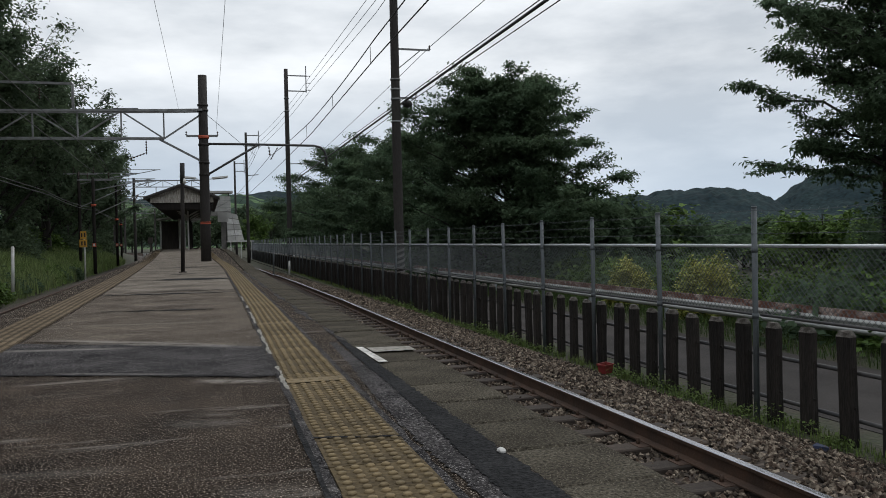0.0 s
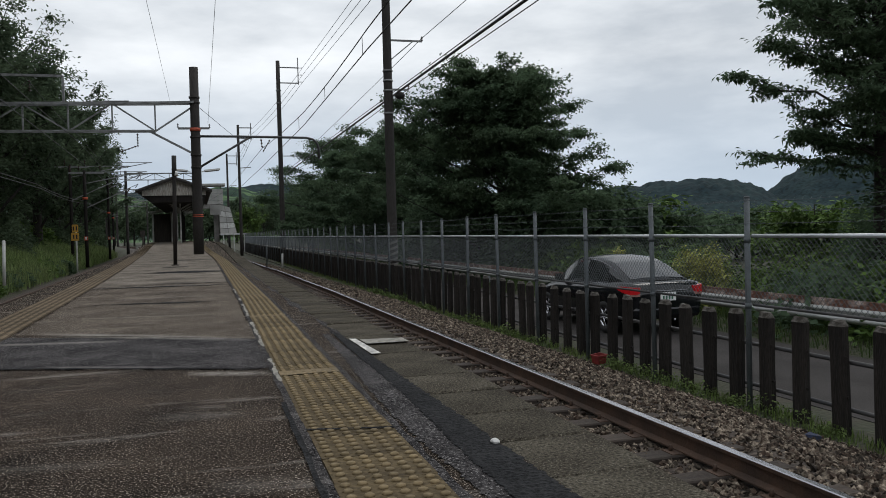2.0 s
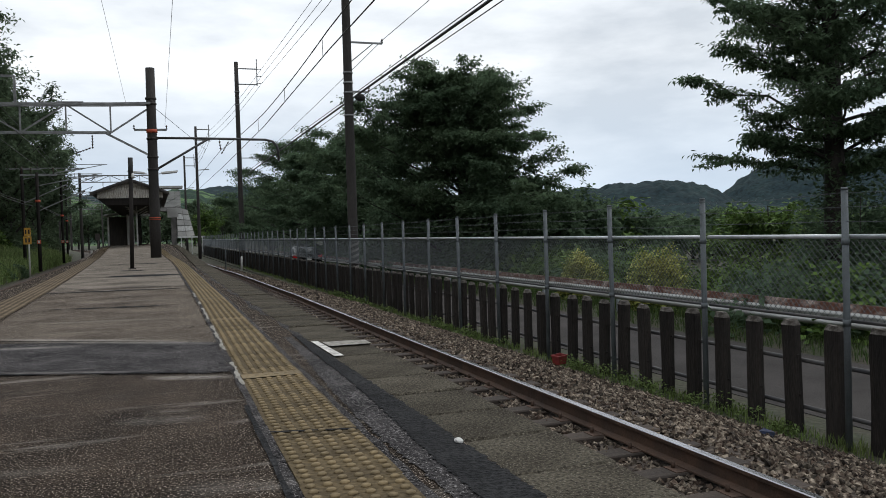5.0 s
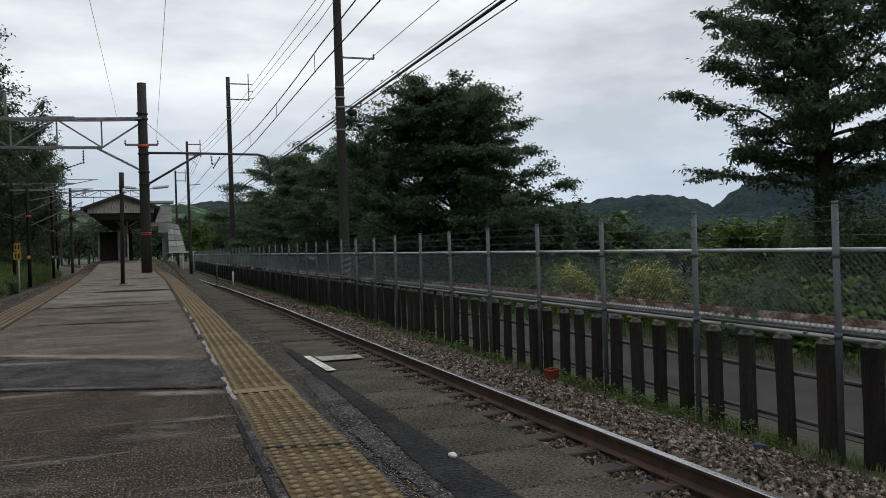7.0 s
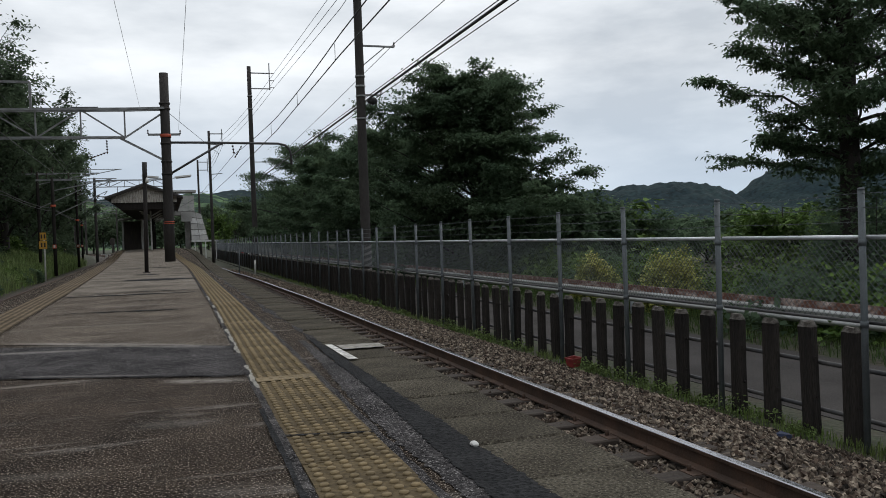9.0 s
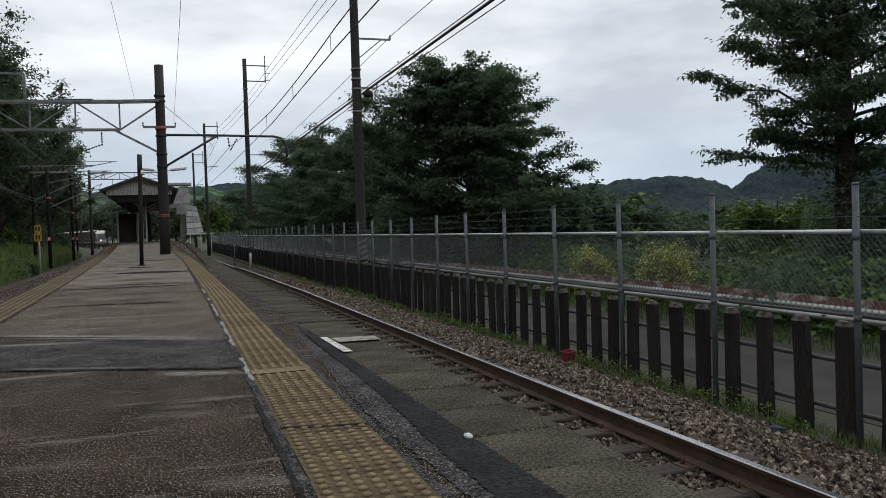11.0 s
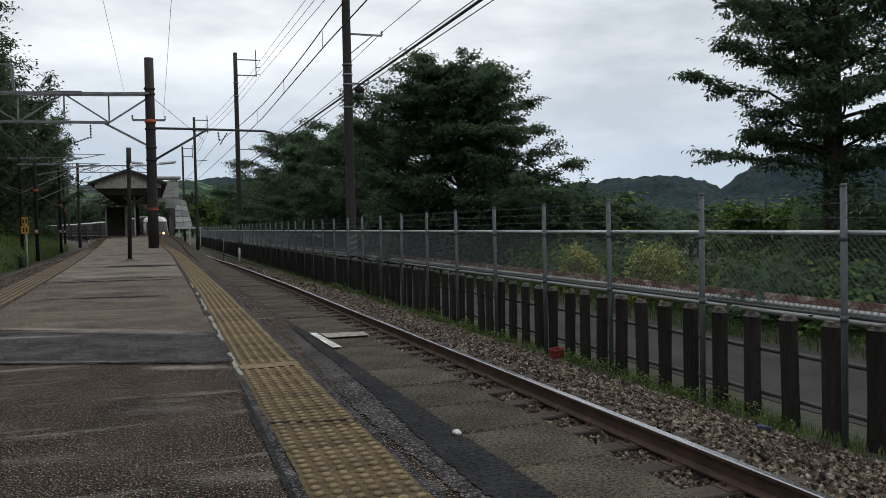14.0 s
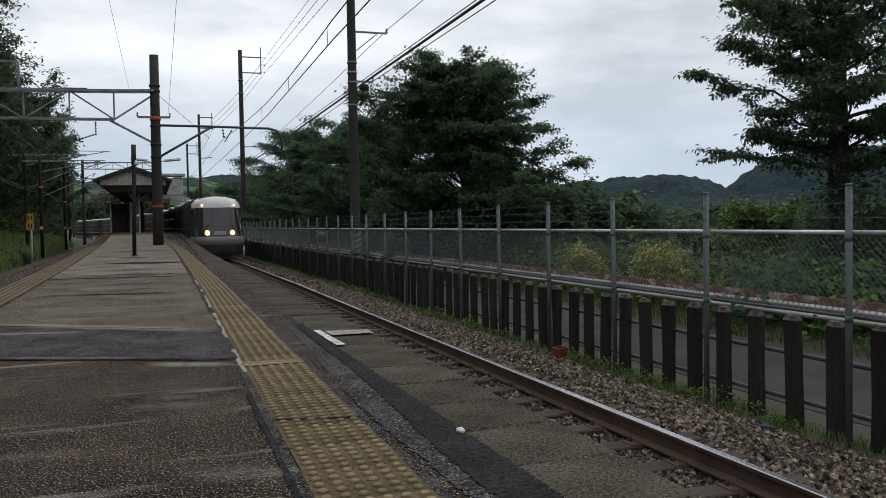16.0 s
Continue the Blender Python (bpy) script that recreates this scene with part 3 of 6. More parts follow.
patch("worn_surface", [(-1.42, 7.60), (-0.602, 7.10), (-0.602, 7.615), (-1.42, 7.615)], asphalt_worn, 0.005, 0.0, 12, "worn brown asphalt surface")

# painted stop mark on the edge slabs
patch("stop_mark", [(1.068, 5.21), (1.130, 5.20), (1.112, 6.00), (1.064, 6.02)], line_paint, 0.006, 0.004, 6, "white painted stop mark")
patch("stop_mark", [(1.135, 5.70), (1.44, 5.68), (1.44, 5.90), (1.13, 5.94)], chip_mat, 0.006, 0.012, 8, "worn white painted bar")

# pebble on the edge
bm = bmesh.new()
bmesh.ops.create_icosphere(bm, subdivisions=2, radius=0.017)
for v in bm.verts:
    v.co *= 1 + 0.35 * noise.noise(v.co * 60)
    v.co.z = v.co.z * 0.7 + 0.012
pebble = tagged(part("pebble", bm, quartz, None), "small white quartz pebble on the asphalt", "stone")
pebble.location = (1.03, 2.82, 0.004)

# ---- camera side of the walls: fence of upright timbers ----
sleeper_fence = thing("timber_fence", "retaining fence of dark weathered upright timbers with chamfered tops", "fence")


def timber_mesh(seed):
    rnd = random.Random(seed)
    bm = bmesh.new()
    w, d, hgt = 0.086, 0.05, 1.165
    j = lambda s: rnd.uniform(-s, s)
    rings = []
    for z, k in ((0, 1.0), (0.5, 1 + j(0.05)), (hgt - 0.10, 1 + j(0.05)), (hgt - 0.07, 1.0)):
        rings.append([(x * w * k + j(0.006), y * d * k + j(0.005), z) for x, y in ((-0.85, -1), (0.85, -1), (1, -0.8), (1, 0.8), (0.85, 1), (-0.85, 1), (-1, 0.8), (-1, -0.8))])
    rings.append([(x * w * 0.78 + j(0.01), y * d * 0.62, hgt - 0.02 + j(0.014)) for x, y in ((-0.85, -1), (0.85, -1), (1, -0.8), (1, 0.8), (0.85, 1), (-0.85, 1), (-1, 0.8), (-1, -0.8))])
    loft(bm, rings, smooth=False)
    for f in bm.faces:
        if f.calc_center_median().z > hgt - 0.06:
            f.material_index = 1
    for k in (0.40, 0.79):
        rod(bm, (-w - 0.012, j(0.02), k), (-w + 0.01, 0, k), 0.016, 0.016, 6)
    bmesh.ops.rotate(bm, verts=bm.verts, cent=(0, 0, 0), matrix=Matrix.Rotation(math.pi / 2, 3, "Z"))
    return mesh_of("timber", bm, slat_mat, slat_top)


timbers = [timber_mesh(s) for s in range(6)]
rnd = random.Random(4)
# the timbers nearest the platform stand unevenly, the rest at an even step
TIMBER_Y = (5.539, 6.058, 6.582, 7.146, 7.679, 8.217, 8.744, 9.247, 9.785, 10.28, 10.783, 11.24, 11.789, 12.299, 12.803, 13.345, 13.899, 14.411, 14.869, 15.446, 15.93)


def timber_y(i):
    k = i - 7
    if k < 0:
        return TIMBER_Y[0] + 0.52 * k
    return TIMBER_Y[k] if k < len(TIMBER_Y) else TIMBER_Y[-1] + 0.5215 * (k - len(TIMBER_Y) + 1) + rnd.uniform(-0.025, 0.025)


for i in range(150):
    y = timber_y(i)
    top = -0.205 - 0.0115 * (min(10.0, max(4.0, y)) - 5.5)
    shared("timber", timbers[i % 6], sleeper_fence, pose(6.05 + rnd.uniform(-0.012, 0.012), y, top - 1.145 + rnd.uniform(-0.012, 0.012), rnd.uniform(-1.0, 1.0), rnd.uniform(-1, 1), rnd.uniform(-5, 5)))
bm = bmesh.new()
for i in range(150, 230):
    y = timber_y(i)
    box(bm, 5.98, 6.12, y - 0.1, y + 0.1, ROAD_Z, -0.25)
part("timber_run", bm, slat_mat, sleeper_fence)["kind"] = "stuff"
for z in (-0.62, -1.09):
    bm = bmesh.new()
    rods(bm, [(6.125, y, z) for y in steps(0, 118, 8)], 0.024, 8)
    part("rail_pipe", bm, pipe_paint, sleeper_fence, "horizontal steel pipe")

# ---- chain-link fence ----
link_fence = thing("chain_link_fence", "galvanised chain-link fence with barbed wire on straight posts", "fence")
bm = bmesh.new()
rod(bm, (0, 0, 0), (0, 0, 2.39), 0.032, 0.032, 10)
rod(bm, (0, 0, 2.385), (0, 0, 2.41), 0.036, 0.028, 10)
for z in (1.915, 1.17):
    rod(bm, (0, 0, z - 0.03), (0, 0, z + 0.03), 0.038, 0.038, 10)
post_me = mesh_of("post", bm, galv_dull)
bm = bmesh.new()
rod(bm, (0, 0, 0), (0, 2.0, 0), 0.021, 0.021, 8)
rail_me = mesh_of("top_rail", bm, galv_skylit)
bm = bmesh.new()
rod(bm, (0, 0, 0), (0, 2.0, 0), 0.016, 0.016, 8)
low_rail_me = mesh_of("bottom_rail", bm, pipe_paint)
bm = bmesh.new()
H0, pitch = 0.77, 0.072
n = int((2.0 + H0) / pitch)
for i in range(n + 1):
    s = i * pitch
    for flip in (0, 1):
        y0, z0, y1, z1 = s - H0, 0.0, s, H0
        if y0 < 0:
            y0, z0 = 0.0, H0 - s
        if y1 > 2:
            y1, z1 = 2.0, H0 - (s - 2.0)
        if y1 - y0 < 0.02:
            continue
        if flip:
            z0, z1 = H0 - z0, H0 - z1
        rod(bm, ((0.004 if flip else -0.004), y0, z0), ((0.004 if flip else -0.004), y1, z1), 0.0026, 0.0026, 4, caps=False)
net_me = mesh_of("wire_mesh", bm, galv_dull)
rnd = random.Random(9)
for k in range(-4, 52):
    y = 7.87 + 2.0 * k - (0.06 if k == -1 else 0.0)
    lean = pose(FENCE_X, y, ROAD_Z, rnd.uniform(-0.5, 0.5), rnd.uniform(-0.5, 0.5), 0)
    shared("post", post_me, link_fence, lean)
    shared("top_rail", rail_me, link_fence, pose(FENCE_X + 0.03, y, 0.63))
    shared("bottom_rail", low_rail_me, link_fence, pose(FENCE_X + 0.03, y, -0.145))
    shared("wire_mesh", net_me, link_fence, pose(FENCE_X + 0.035, y, -0.14))
for z in (0.77, 0.90, 1.03):
    bm = bmesh.new()
    for k in range(-4, 51):
        y = 7.87 + 2.0 * k
        sag = rnd.uniform(0.0, 0.03)
        rods(bm, [(FENCE_X - 0.03, y, z), (FENCE_X - 0.03, y + 1, z - sag), (FENCE_X - 0.03, y + 2, z)], 0.0035, 4)
        if y < 30:
            for q in range(16):
                yy = y + 0.06 + q * 0.125
                rod(bm, (FENCE_X - 0.045, yy, z - 0.012 - sag / 2), (FENCE_X - 0.015, yy + 0.012, z + 0.016 - sag / 2), 0.0025, 0.001, 3)
    part("barbed_wire", bm, galv_dull, link_fence, "barbed wire strand")

# ---- road and guardrail ----
bm = bmesh.new()
ribbon(bm, steps(-60, 144, 12), lambda y: [(6.7, -1.6), (6.75, ROAD_Z - 0.02), (8.2, ROAD_Z + 0.015), (9.75, ROAD_Z - 0.02), (9.8, -1.6)])
tagged(part("road", bm, road_mat, None), "narrow grey asphalt lane beside the fence", "road", kind="structure")
bm = bmesh.new()
ribbon(bm, steps(-60, 180, 12), lambda y: [(5.6, -1.6), (5.62, ROAD_Z - 0.02), (6.3, ROAD_Z), (6.76, ROAD_Z - 0.03)])
ribbon(bm, steps(-60, 180, 12), lambda y: [(9.7, ROAD_Z - 0.03), (10.2, ROAD_Z + 0.05), (11.0, ROAD_Z + 0.02), (12.5, -1.5), (15, -2.2)])
tagged(part("verge", bm, soil, None), "grassy earth verge along the lane", "verge", kind="structure")

guardrail = thing("guardrail", "long corrugated steel guardrail with a rusty upper edge", "guardrail")
GX = 10.5
bm = bmesh.new()
ribbon(bm, steps(-20, 150, 4), lambda y: [(GX + 0.05, -0.985), (GX, -0.97), (GX - 0.07, -0.93), (GX - 0.07, -0.89), (GX, -0.85), (GX, -0.82), (GX - 0.07, -0.78), (GX - 0.07, -0.745), (GX - 0.01, -0.715)], smooth=True)
part("beam", bm, guard_mat, guardrail, "pale corrugated steel beam")
bm = bmesh.new()
ribbon(bm, steps(-20, 150, 0.5), lambda y: [(GX - 0.012, -0.716), (GX - 0.006, -0.585 + 0.008 * math.sin(7 * y)), (GX + 0.02, -0.58), (GX + 0.03, -0.72)])
part("upper_edge", bm, rust, guardrail, "flaking rusty upper edge")
bm = bmesh.new()
rod(bm, (0.09, 0, -1.5), (0.09, 0, -0.68), 0.057, 0.057, 10)
box(bm, -0.02, 0.06, -0.04, 0.04, -0.95, -0.75)
gp_me = mesh_of("guard_post", bm, galv)
for k in range(-4, 36):
    shared("guard_post", gp_me, guardrail, pose(GX, 4.0 * k + 1.3, 0))

# ---- sleepers ----
bm = bmesh.new()
box(bm, -1.05, 1.05, -0.1, 0.1, -0.29, -0.152, bevel=0.012)
tie_me = mesh_of("sleeper", bm, tie_mat)
bm = bmesh.new()
for sx in (-1, 1):
    box(bm, sx * 0.566 - 0.15, sx * 0.566 + 0.15, -0.08, 0.08, -0.155, -0.146)
    for q in (-0.1, 0.1):
        rod(bm, (sx * 0.566 + q, 0.03, -0.15), (sx * 0.566 + q, 0.03, -0.10), 0.018, 0.014, 6)
chair_me = mesh_of("tie_plate", bm, rail_side)
rnd = random.Random(2)
track_pieces = thing("track_sleepers", "dark creosoted timber sleepers half bedded in stone", "sleepers", kind="structure")
for i in range(104):
    y = -2 + 0.57 * i
    s = shared("sleeper", tie_me, track_pieces, pose(track_x(y) + rnd.uniform(-0.02, 0.02), y, track_z(y), 0, 0, rnd.uniform(-1, 1)))
    shared("tie_plate", chair_me, s, pose(0, 0, 0))

# ---- ballast stones, as loose stuff ----
def stones(name, label, n, place, size, seed):
    r = np.random.default_rng(seed)
    # a lopsided octahedron, jittered piece by piece
    bv = np.array([[1, 0, 0], [-1, 0, 0], [0, 1, 0], [0, -1, 0], [0, 0, 1], [0, 0, -1], [0.7, 0.7, 0.3], [-0.7, 0.7, -0.3]], float)
    bf = np.array([[0, 6, 4], [6, 2, 4], [2, 7, 4], [7, 1, 4], [1, 3, 4], [3, 0, 4], [6, 0, 5], [2, 6, 5], [7, 2, 5], [1, 7, 5], [3, 1, 5], [0, 3, 5]])
    pos = np.array([place(r) for _ in range(n)])
    sc = size * r.uniform(0.55, 1.25, (n, 1)) * r.uniform(0.65, 1.2, (n, 3))
    v = bv[None] * (1 + r.uniform(-0.22, 0.22, (n, len(bv), 1))) * sc[:, None, :]
    a = r.uniform(0, 6.28, n)
    b = r.uniform(-0.9, 0.9, n)
    ca, sa, cb, sb = np.cos(a)[:, None], np.sin(a)[:, None], np.cos(b)[:, None], np.sin(b)[:, None]
    y2, z2 = v[..., 1] * cb - v[..., 2] * sb, v[..., 1] * sb + v[..., 2] * cb
    v = np.stack([v[..., 0] * ca - y2 * sa, v[..., 0] * sa + y2 * ca, z2], -1) + pos[:, None]
    f = bf[None] + (np.arange(n) * len(bv))[:, None, None]
    me = bpy.data.meshes.new(name)
    me.from_pydata(v.reshape(-1, 3).tolist(), [], f.reshape(-1, 3).tolist())
    me.materials.append(stone_mat)
    return tagged(new(name, me), label, "ballast", kind="stuff")


def bed_height(x, y):
    c, z = track_x(y), track_z(y)
    return float(np.interp(x - c, [-1.5, -0.9, 0.5, 0.75, 1.35, 1.75, 2.55, 3.1], [z - 0.20, z - 0.20, z - 0.195, z - 0.18, z - 0.19, z - 0.28, z - 0.47, z - 0.62]))


def near_stone(r):
    y = 2.5 + 24 * r.random() ** 1.5
    x = track_x(y) + (r.uniform(0.62, 2.75) if r.random() < 0.78 else r.uniform(-0.1, 0.52))
    return x, y, bed_height(x, y) + r.uniform(-0.008, 0.020)


def far_stone(r):
    y = 22 + 40 * r.random()
    x = track_x(y) + r.uniform(0.62, 2.6)
    return x, y, bed_height(x, y) + r.uniform(-0.01, 0.03)


stones("ballast_stones", "loose grey and brown crushed ballast stones", 34000, near_stone, 0.027, 5)
stones("ballast_stones", "loose grey ballast stones along the distant track", 6000, far_stone, 0.055, 6)

# ---- hills ----
def hill(name, label, az0, az1, r0, r1, top, material, seed, rough=0.25, na=120, nr=26):
    """A wooded ridge seen far off: top(az) is its elevation in degrees at the crest, az in degrees clockwise from the track."""
    bm = bmesh.new()
    rows = []
    off = Vector((seed * 7.3, seed * 3.1, 0))
    for j in range(nr + 1):
        r = r0 + (r1 - r0) * j / nr
        row = []
        for i in range(na + 1):
            az = az0 + (az1 - az0) * i / na
            a = radians(az)
            x, y = r * math.sin(a), r * math.cos(a)
            s = j / nr
            up = smooth01(s / 0.7) if s < 0.7 else 1 - 0.55 * smooth01((s - 0.7) / 0.3)
            rc = r0 + (r1 - r0) * 0.7
            z = rc * math.tan(radians(max(0.0, top(az)))) * up
            z *= 1 + rough * noise.noise(Vector((x, y, 0)) / (0.12 * r1) + off) * (0.3 + s)
            z += 0.0035 * r1 * noise.noise(Vector((x, y, 0)) / (0.008 * r1) + off) * min(1, 4 * s)
            row.append(bm.verts.new((x, y, z - 1.5)))
        rows.append(row)
    for a, b in zip(rows, rows[1:]):
        for k in range(na):
            f = bm.faces.new((a[k], a[k + 1], b[k + 1], b[k]))
            f.smooth = True
    return tagged(part(name, bm, material, None), label, "hill", "distant hills", "structure")


CREST_NEAR = ((18, 0.9), (25, 2.2), (29.2, 2.63), (30.4, 2.55), (31.0, 2.86), (32.7, 2.85), (34.5, 3.0), (35.6, 2.93), (37.1, 2.65), (37.8, 2.35), (38.4, 1.96), (39.2, 1.37), (44, 0.6))
CREST_STEEP = ((33, 0.5), (37, 1.0), (38.4, 1.96), (39.2, 2.56), (40.25, 3.28), (41.6, 3.62), (44.3, 4.04), (60, 4.6), (80, 4.2))
crest = lambda table: lambda a: float(np.interp(a, [p[0] for p in table], [p[1] for p in table]))
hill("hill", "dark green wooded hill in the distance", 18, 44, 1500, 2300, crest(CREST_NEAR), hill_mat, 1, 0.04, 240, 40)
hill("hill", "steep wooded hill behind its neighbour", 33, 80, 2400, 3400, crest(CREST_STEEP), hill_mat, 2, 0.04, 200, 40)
# added out of view: blocks the low sky from the car's reflections
hill("hill", "unseen wooded hills added behind the platform to darken reflections", 75, 300, 500, 1100, lambda a: 7.5 + 1.5 * math.sin(a * 0.09), hill_mat, 5, 0.2, 120, 16)
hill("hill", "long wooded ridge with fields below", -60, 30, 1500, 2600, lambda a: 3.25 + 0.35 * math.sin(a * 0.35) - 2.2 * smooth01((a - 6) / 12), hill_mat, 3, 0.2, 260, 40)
hill("hill", "green terraced slope with scattered trees", -30, 24, 420, 1100, lambda a: 2.75 + 0.3 * math.sin(a * 0.8) - 0.8 * smooth01((a - 6) / 8), field_mat, 4, 0.3, 200, 30)

# ---- foliage ----
def leaf_mesh(name, pos, size, seed, material, droop=0.35, slim=0.45):
    """Many folded leaves, each of two triangles, round the given points."""
    r = np.random.default_rng(seed)
    n = len(pos)
    az = r.uniform(0, 2 * np.pi, n)
    el = r.normal(-droop, 0.45, n)
    d = np.stack([np.cos(az) * np.cos(el), np.sin(az) * np.cos(el), np.sin(el)], 1)
    side = np.stack([-np.sin(az), np.cos(az), r.normal(0, 0.45, n)], 1)
    side /= np.linalg.norm(side, axis=1)[:, None]
    ln = (size * r.uniform(0.6, 1.3, n))[:, None]
    up = np.cross(d, side)
    a = pos
    tip = pos + d * ln
    mid = pos + d * ln * 0.45 + up * ln * 0.10
    v = np.stack([a, mid + side * ln * slim, tip, mid - side * ln * slim], 1).reshape(-1, 3)
    k = np.arange(n)[:, None] * 4
    f = np.concatenate([k + [0, 1, 2], k + [0, 2, 3]], 1).reshape(-1, 3)
    me = bpy.data.meshes.new(name)
    me.vertices.add(len(v))
    me.vertices.foreach_set("co", v.astype(np.float32).ravel())
    me.loops.add(f.size)
    me.loops.foreach_set("vertex_index", f.astype(np.int32).ravel())
    me.polygons.add(len(f))
    me.polygons.foreach_set("loop_start", np.arange(0, f.size, 3, dtype=np.int32))
    me.update(calc_edges=True)
    me.materials.append(material)
    return me


def tree(name, label, x, y, z, height, spread, leaves, size, seed, material, low=0.22, limbs=26, group="trees", flat=0.5, trunk_r=None, rise=0.35, lean=0.0, tier=0.0, category="tree", slim=0.28):
    """A tapered trunk with layered limbs, twigs and a crown of single leaves."""
    rnd = random.Random(seed)
    r = np.random.default_rng(seed)
    root = thing(name, label, category, group, at=pose(x, y, z))
    bm = bmesh.new()
    tr = trunk_r or height * 0.022
    pts = [Vector((lean * s * height + 0.12 * math.sin(5 * s + seed) * s, 0.1 * math.cos(4 * s + seed) * s, height * 0.93 * s)) for s in [i / 8 for i in range(9)]]
    for i in range(8):
        rod(bm, pts[i], pts[i + 1], tr * (1.15 - i / 8.5), tr * (1.15 - (i + 1) / 8.5), 9, caps=False)
    spots = []
    # the crown fills a lumpy dome; every limb runs from the trunk towards its skin
    cz, rz = height * (0.5 + low * 0.5), height * (0.5 - low * 0.5)
    for i in range(limbs):
        s = low * 0.8 + ((0.97 if tier else 0.80) - low * 0.8) * ((i + rnd.random()) / limbs)
        q = s * 8
        base = pts[min(7, int(q))].lerp(pts[min(7, int(q)) + 1], q - int(q))
        az = i * 2.39996 + rnd.uniform(-0.4, 0.4)
        aim = rnd.uniform(-0.55, 0.35) + 1.25 * (i / limbs)
        out = (1 + 0.16 * math.sin(3 * az + seed) + 0.10 * math.sin(5 * az + 2 * seed)) * (rnd.uniform(0.72, 1.0) if rnd.random() < 0.7 else rnd.uniform(1.0, 1.22))
        goal = Vector((math.cos(az) * math.cos(aim) * spread * out + pts[4].x, math.sin(az) * math.cos(aim) * spread * out, cz + rz * math.sin(aim) * out * 0.98))
        if tier:
            u = (s - low * 0.8) / (0.80 - low * 0.8)
            reach = spread * out * (1.0 - 0.62 * u ** 1.6) * (0.75 + 0.5 * min(1, 4 * u))
            level = Vector((base.x + math.cos(az) * reach, base.y + math.sin(az) * reach, base.z + rnd.uniform(-0.06, 0.22) * reach + 0.5 * u * height * 0.2))
            goal = goal.lerp(level, tier)
        ln = (goal - base).length
        line = []
        for k in range(7):
            f = k / 6
            p = base.lerp(goal, f) + Vector((0, 0, (rise * 0.35 * ln) * f * (1 - f)))
            line.append(p + Vector((rnd.uniform(-1, 1), rnd.uniform(-1, 1), rnd.uniform(-0.6, 0.6))) * 0.035 * ln * (0 if k == 0 else 1))
        lr = tr * (0.24 if tier > 0.8 else 0.36) * (1 - 0.5 * s)
        for k in range(6):
            rod(bm, line[k], line[k + 1], lr * (1 - k / 6.5), lr * (1 - (k + 1) / 6.5), 5, caps=False)
        for k in range(18):
            f = rnd.uniform(0.15, 1.0)
            qk = f * 6
            b0 = line[min(5, int(qk))].lerp(line[min(5, int(qk)) + 1], qk - int(qk))
            a3 = az + rnd.choice((-1, 1)) * rnd.uniform(0.2, 1.5) * (1.2 - 0.6 * f)
            tl = spread * rnd.uniform(0.14, 0.34) * (1.2 - 0.45 * f)
            e3 = rnd.uniform(-0.22, 0.30) if tier else rnd.uniform(-0.25, 0.5)
            tip = b0 + Vector((math.cos(a3) * math.cos(e3), math.sin(a3) * math.cos(e3), math.sin(e3))) * tl
            rod(bm, b0, tip, max(0.007, lr * 0.18), 0.004, 3, caps=False)
            spots.append((b0, tip, spread))
    part("trunk", bm, bark, root)
    per = max(1, leaves // len(spots))
    acc = []
    for b0, tip, ln in spots:
        t = r.uniform(0.15, 1.12, per)[:, None]
        w = (0.038 if tier else 0.055) * ln * (0.5 + r.random())
        acc.append(np.array(b0) + (np.array(tip) - np.array(b0)) * t + r.normal(0, 1, (per, 3)) * [w, w, w * flat])
    me = leaf_mesh("crown", np.concatenate(acc), size, seed, material, 0.35, slim)
    crown = new("crown", me)
    crown.parent = root
    return root


def shrub(name, label, x, y, z, rx, ry, rz, leaves, size, seed, material, group="shrubs", category="shrub"):
    """A dense uneven mound of leaves on hidden stems."""
    r = np.random.default_rng(seed)
    root = thing(name, label, category, group, at=pose(x, y, z))
    bm = bmesh.new()
    rnd = random.Random(seed)
    for i in range(7 if rx > 0.4 else 1):
        a = rnd.uniform(0, 6.28)
        rod(bm, (min(0.1, 0.2 * rx) * math.cos(a), min(0.1, 0.2 * ry) * math.sin(a), -0.1), (0.6 * rx * math.cos(a), 0.6 * ry * math.sin(a), rz * rnd.uniform(0.5, 0.85)), min(0.025, 0.02 * rx), min(0.008, 0.01 * rx), 5)
    part("stems" if rx > 0.4 else "stem", bm, bark, root)
    d = r.normal(0, 1, (leaves, 3))
    d /= np.linalg.norm(d, axis=1)[:, None]
    d[:, 2] = np.abs(d[:, 2])
    ph = r.uniform(0, 6.28, 6)
    lump = 1 + 0.16 * np.sin(4 * d[:, 0] + ph[0]) * np.cos(5 * d[:, 1] + ph[1]) + 0.12 * np.sin(9 * d[:, 0] + ph[2]) * np.sin(8 * d[:, 2] + ph[3]) + 0.08 * np.sin(17 * d[:, 1] + ph[4])
    rad = lump * r.uniform(0.55, 1.05, leaves) ** 0.5
    pos = d * rad[:, None] * [rx, ry, rz]
    me = leaf_mesh("foliage", pos, size, seed, material, 0.2, 0.36)
    ob = new("foliage", me)
    ob.parent = root
    return root


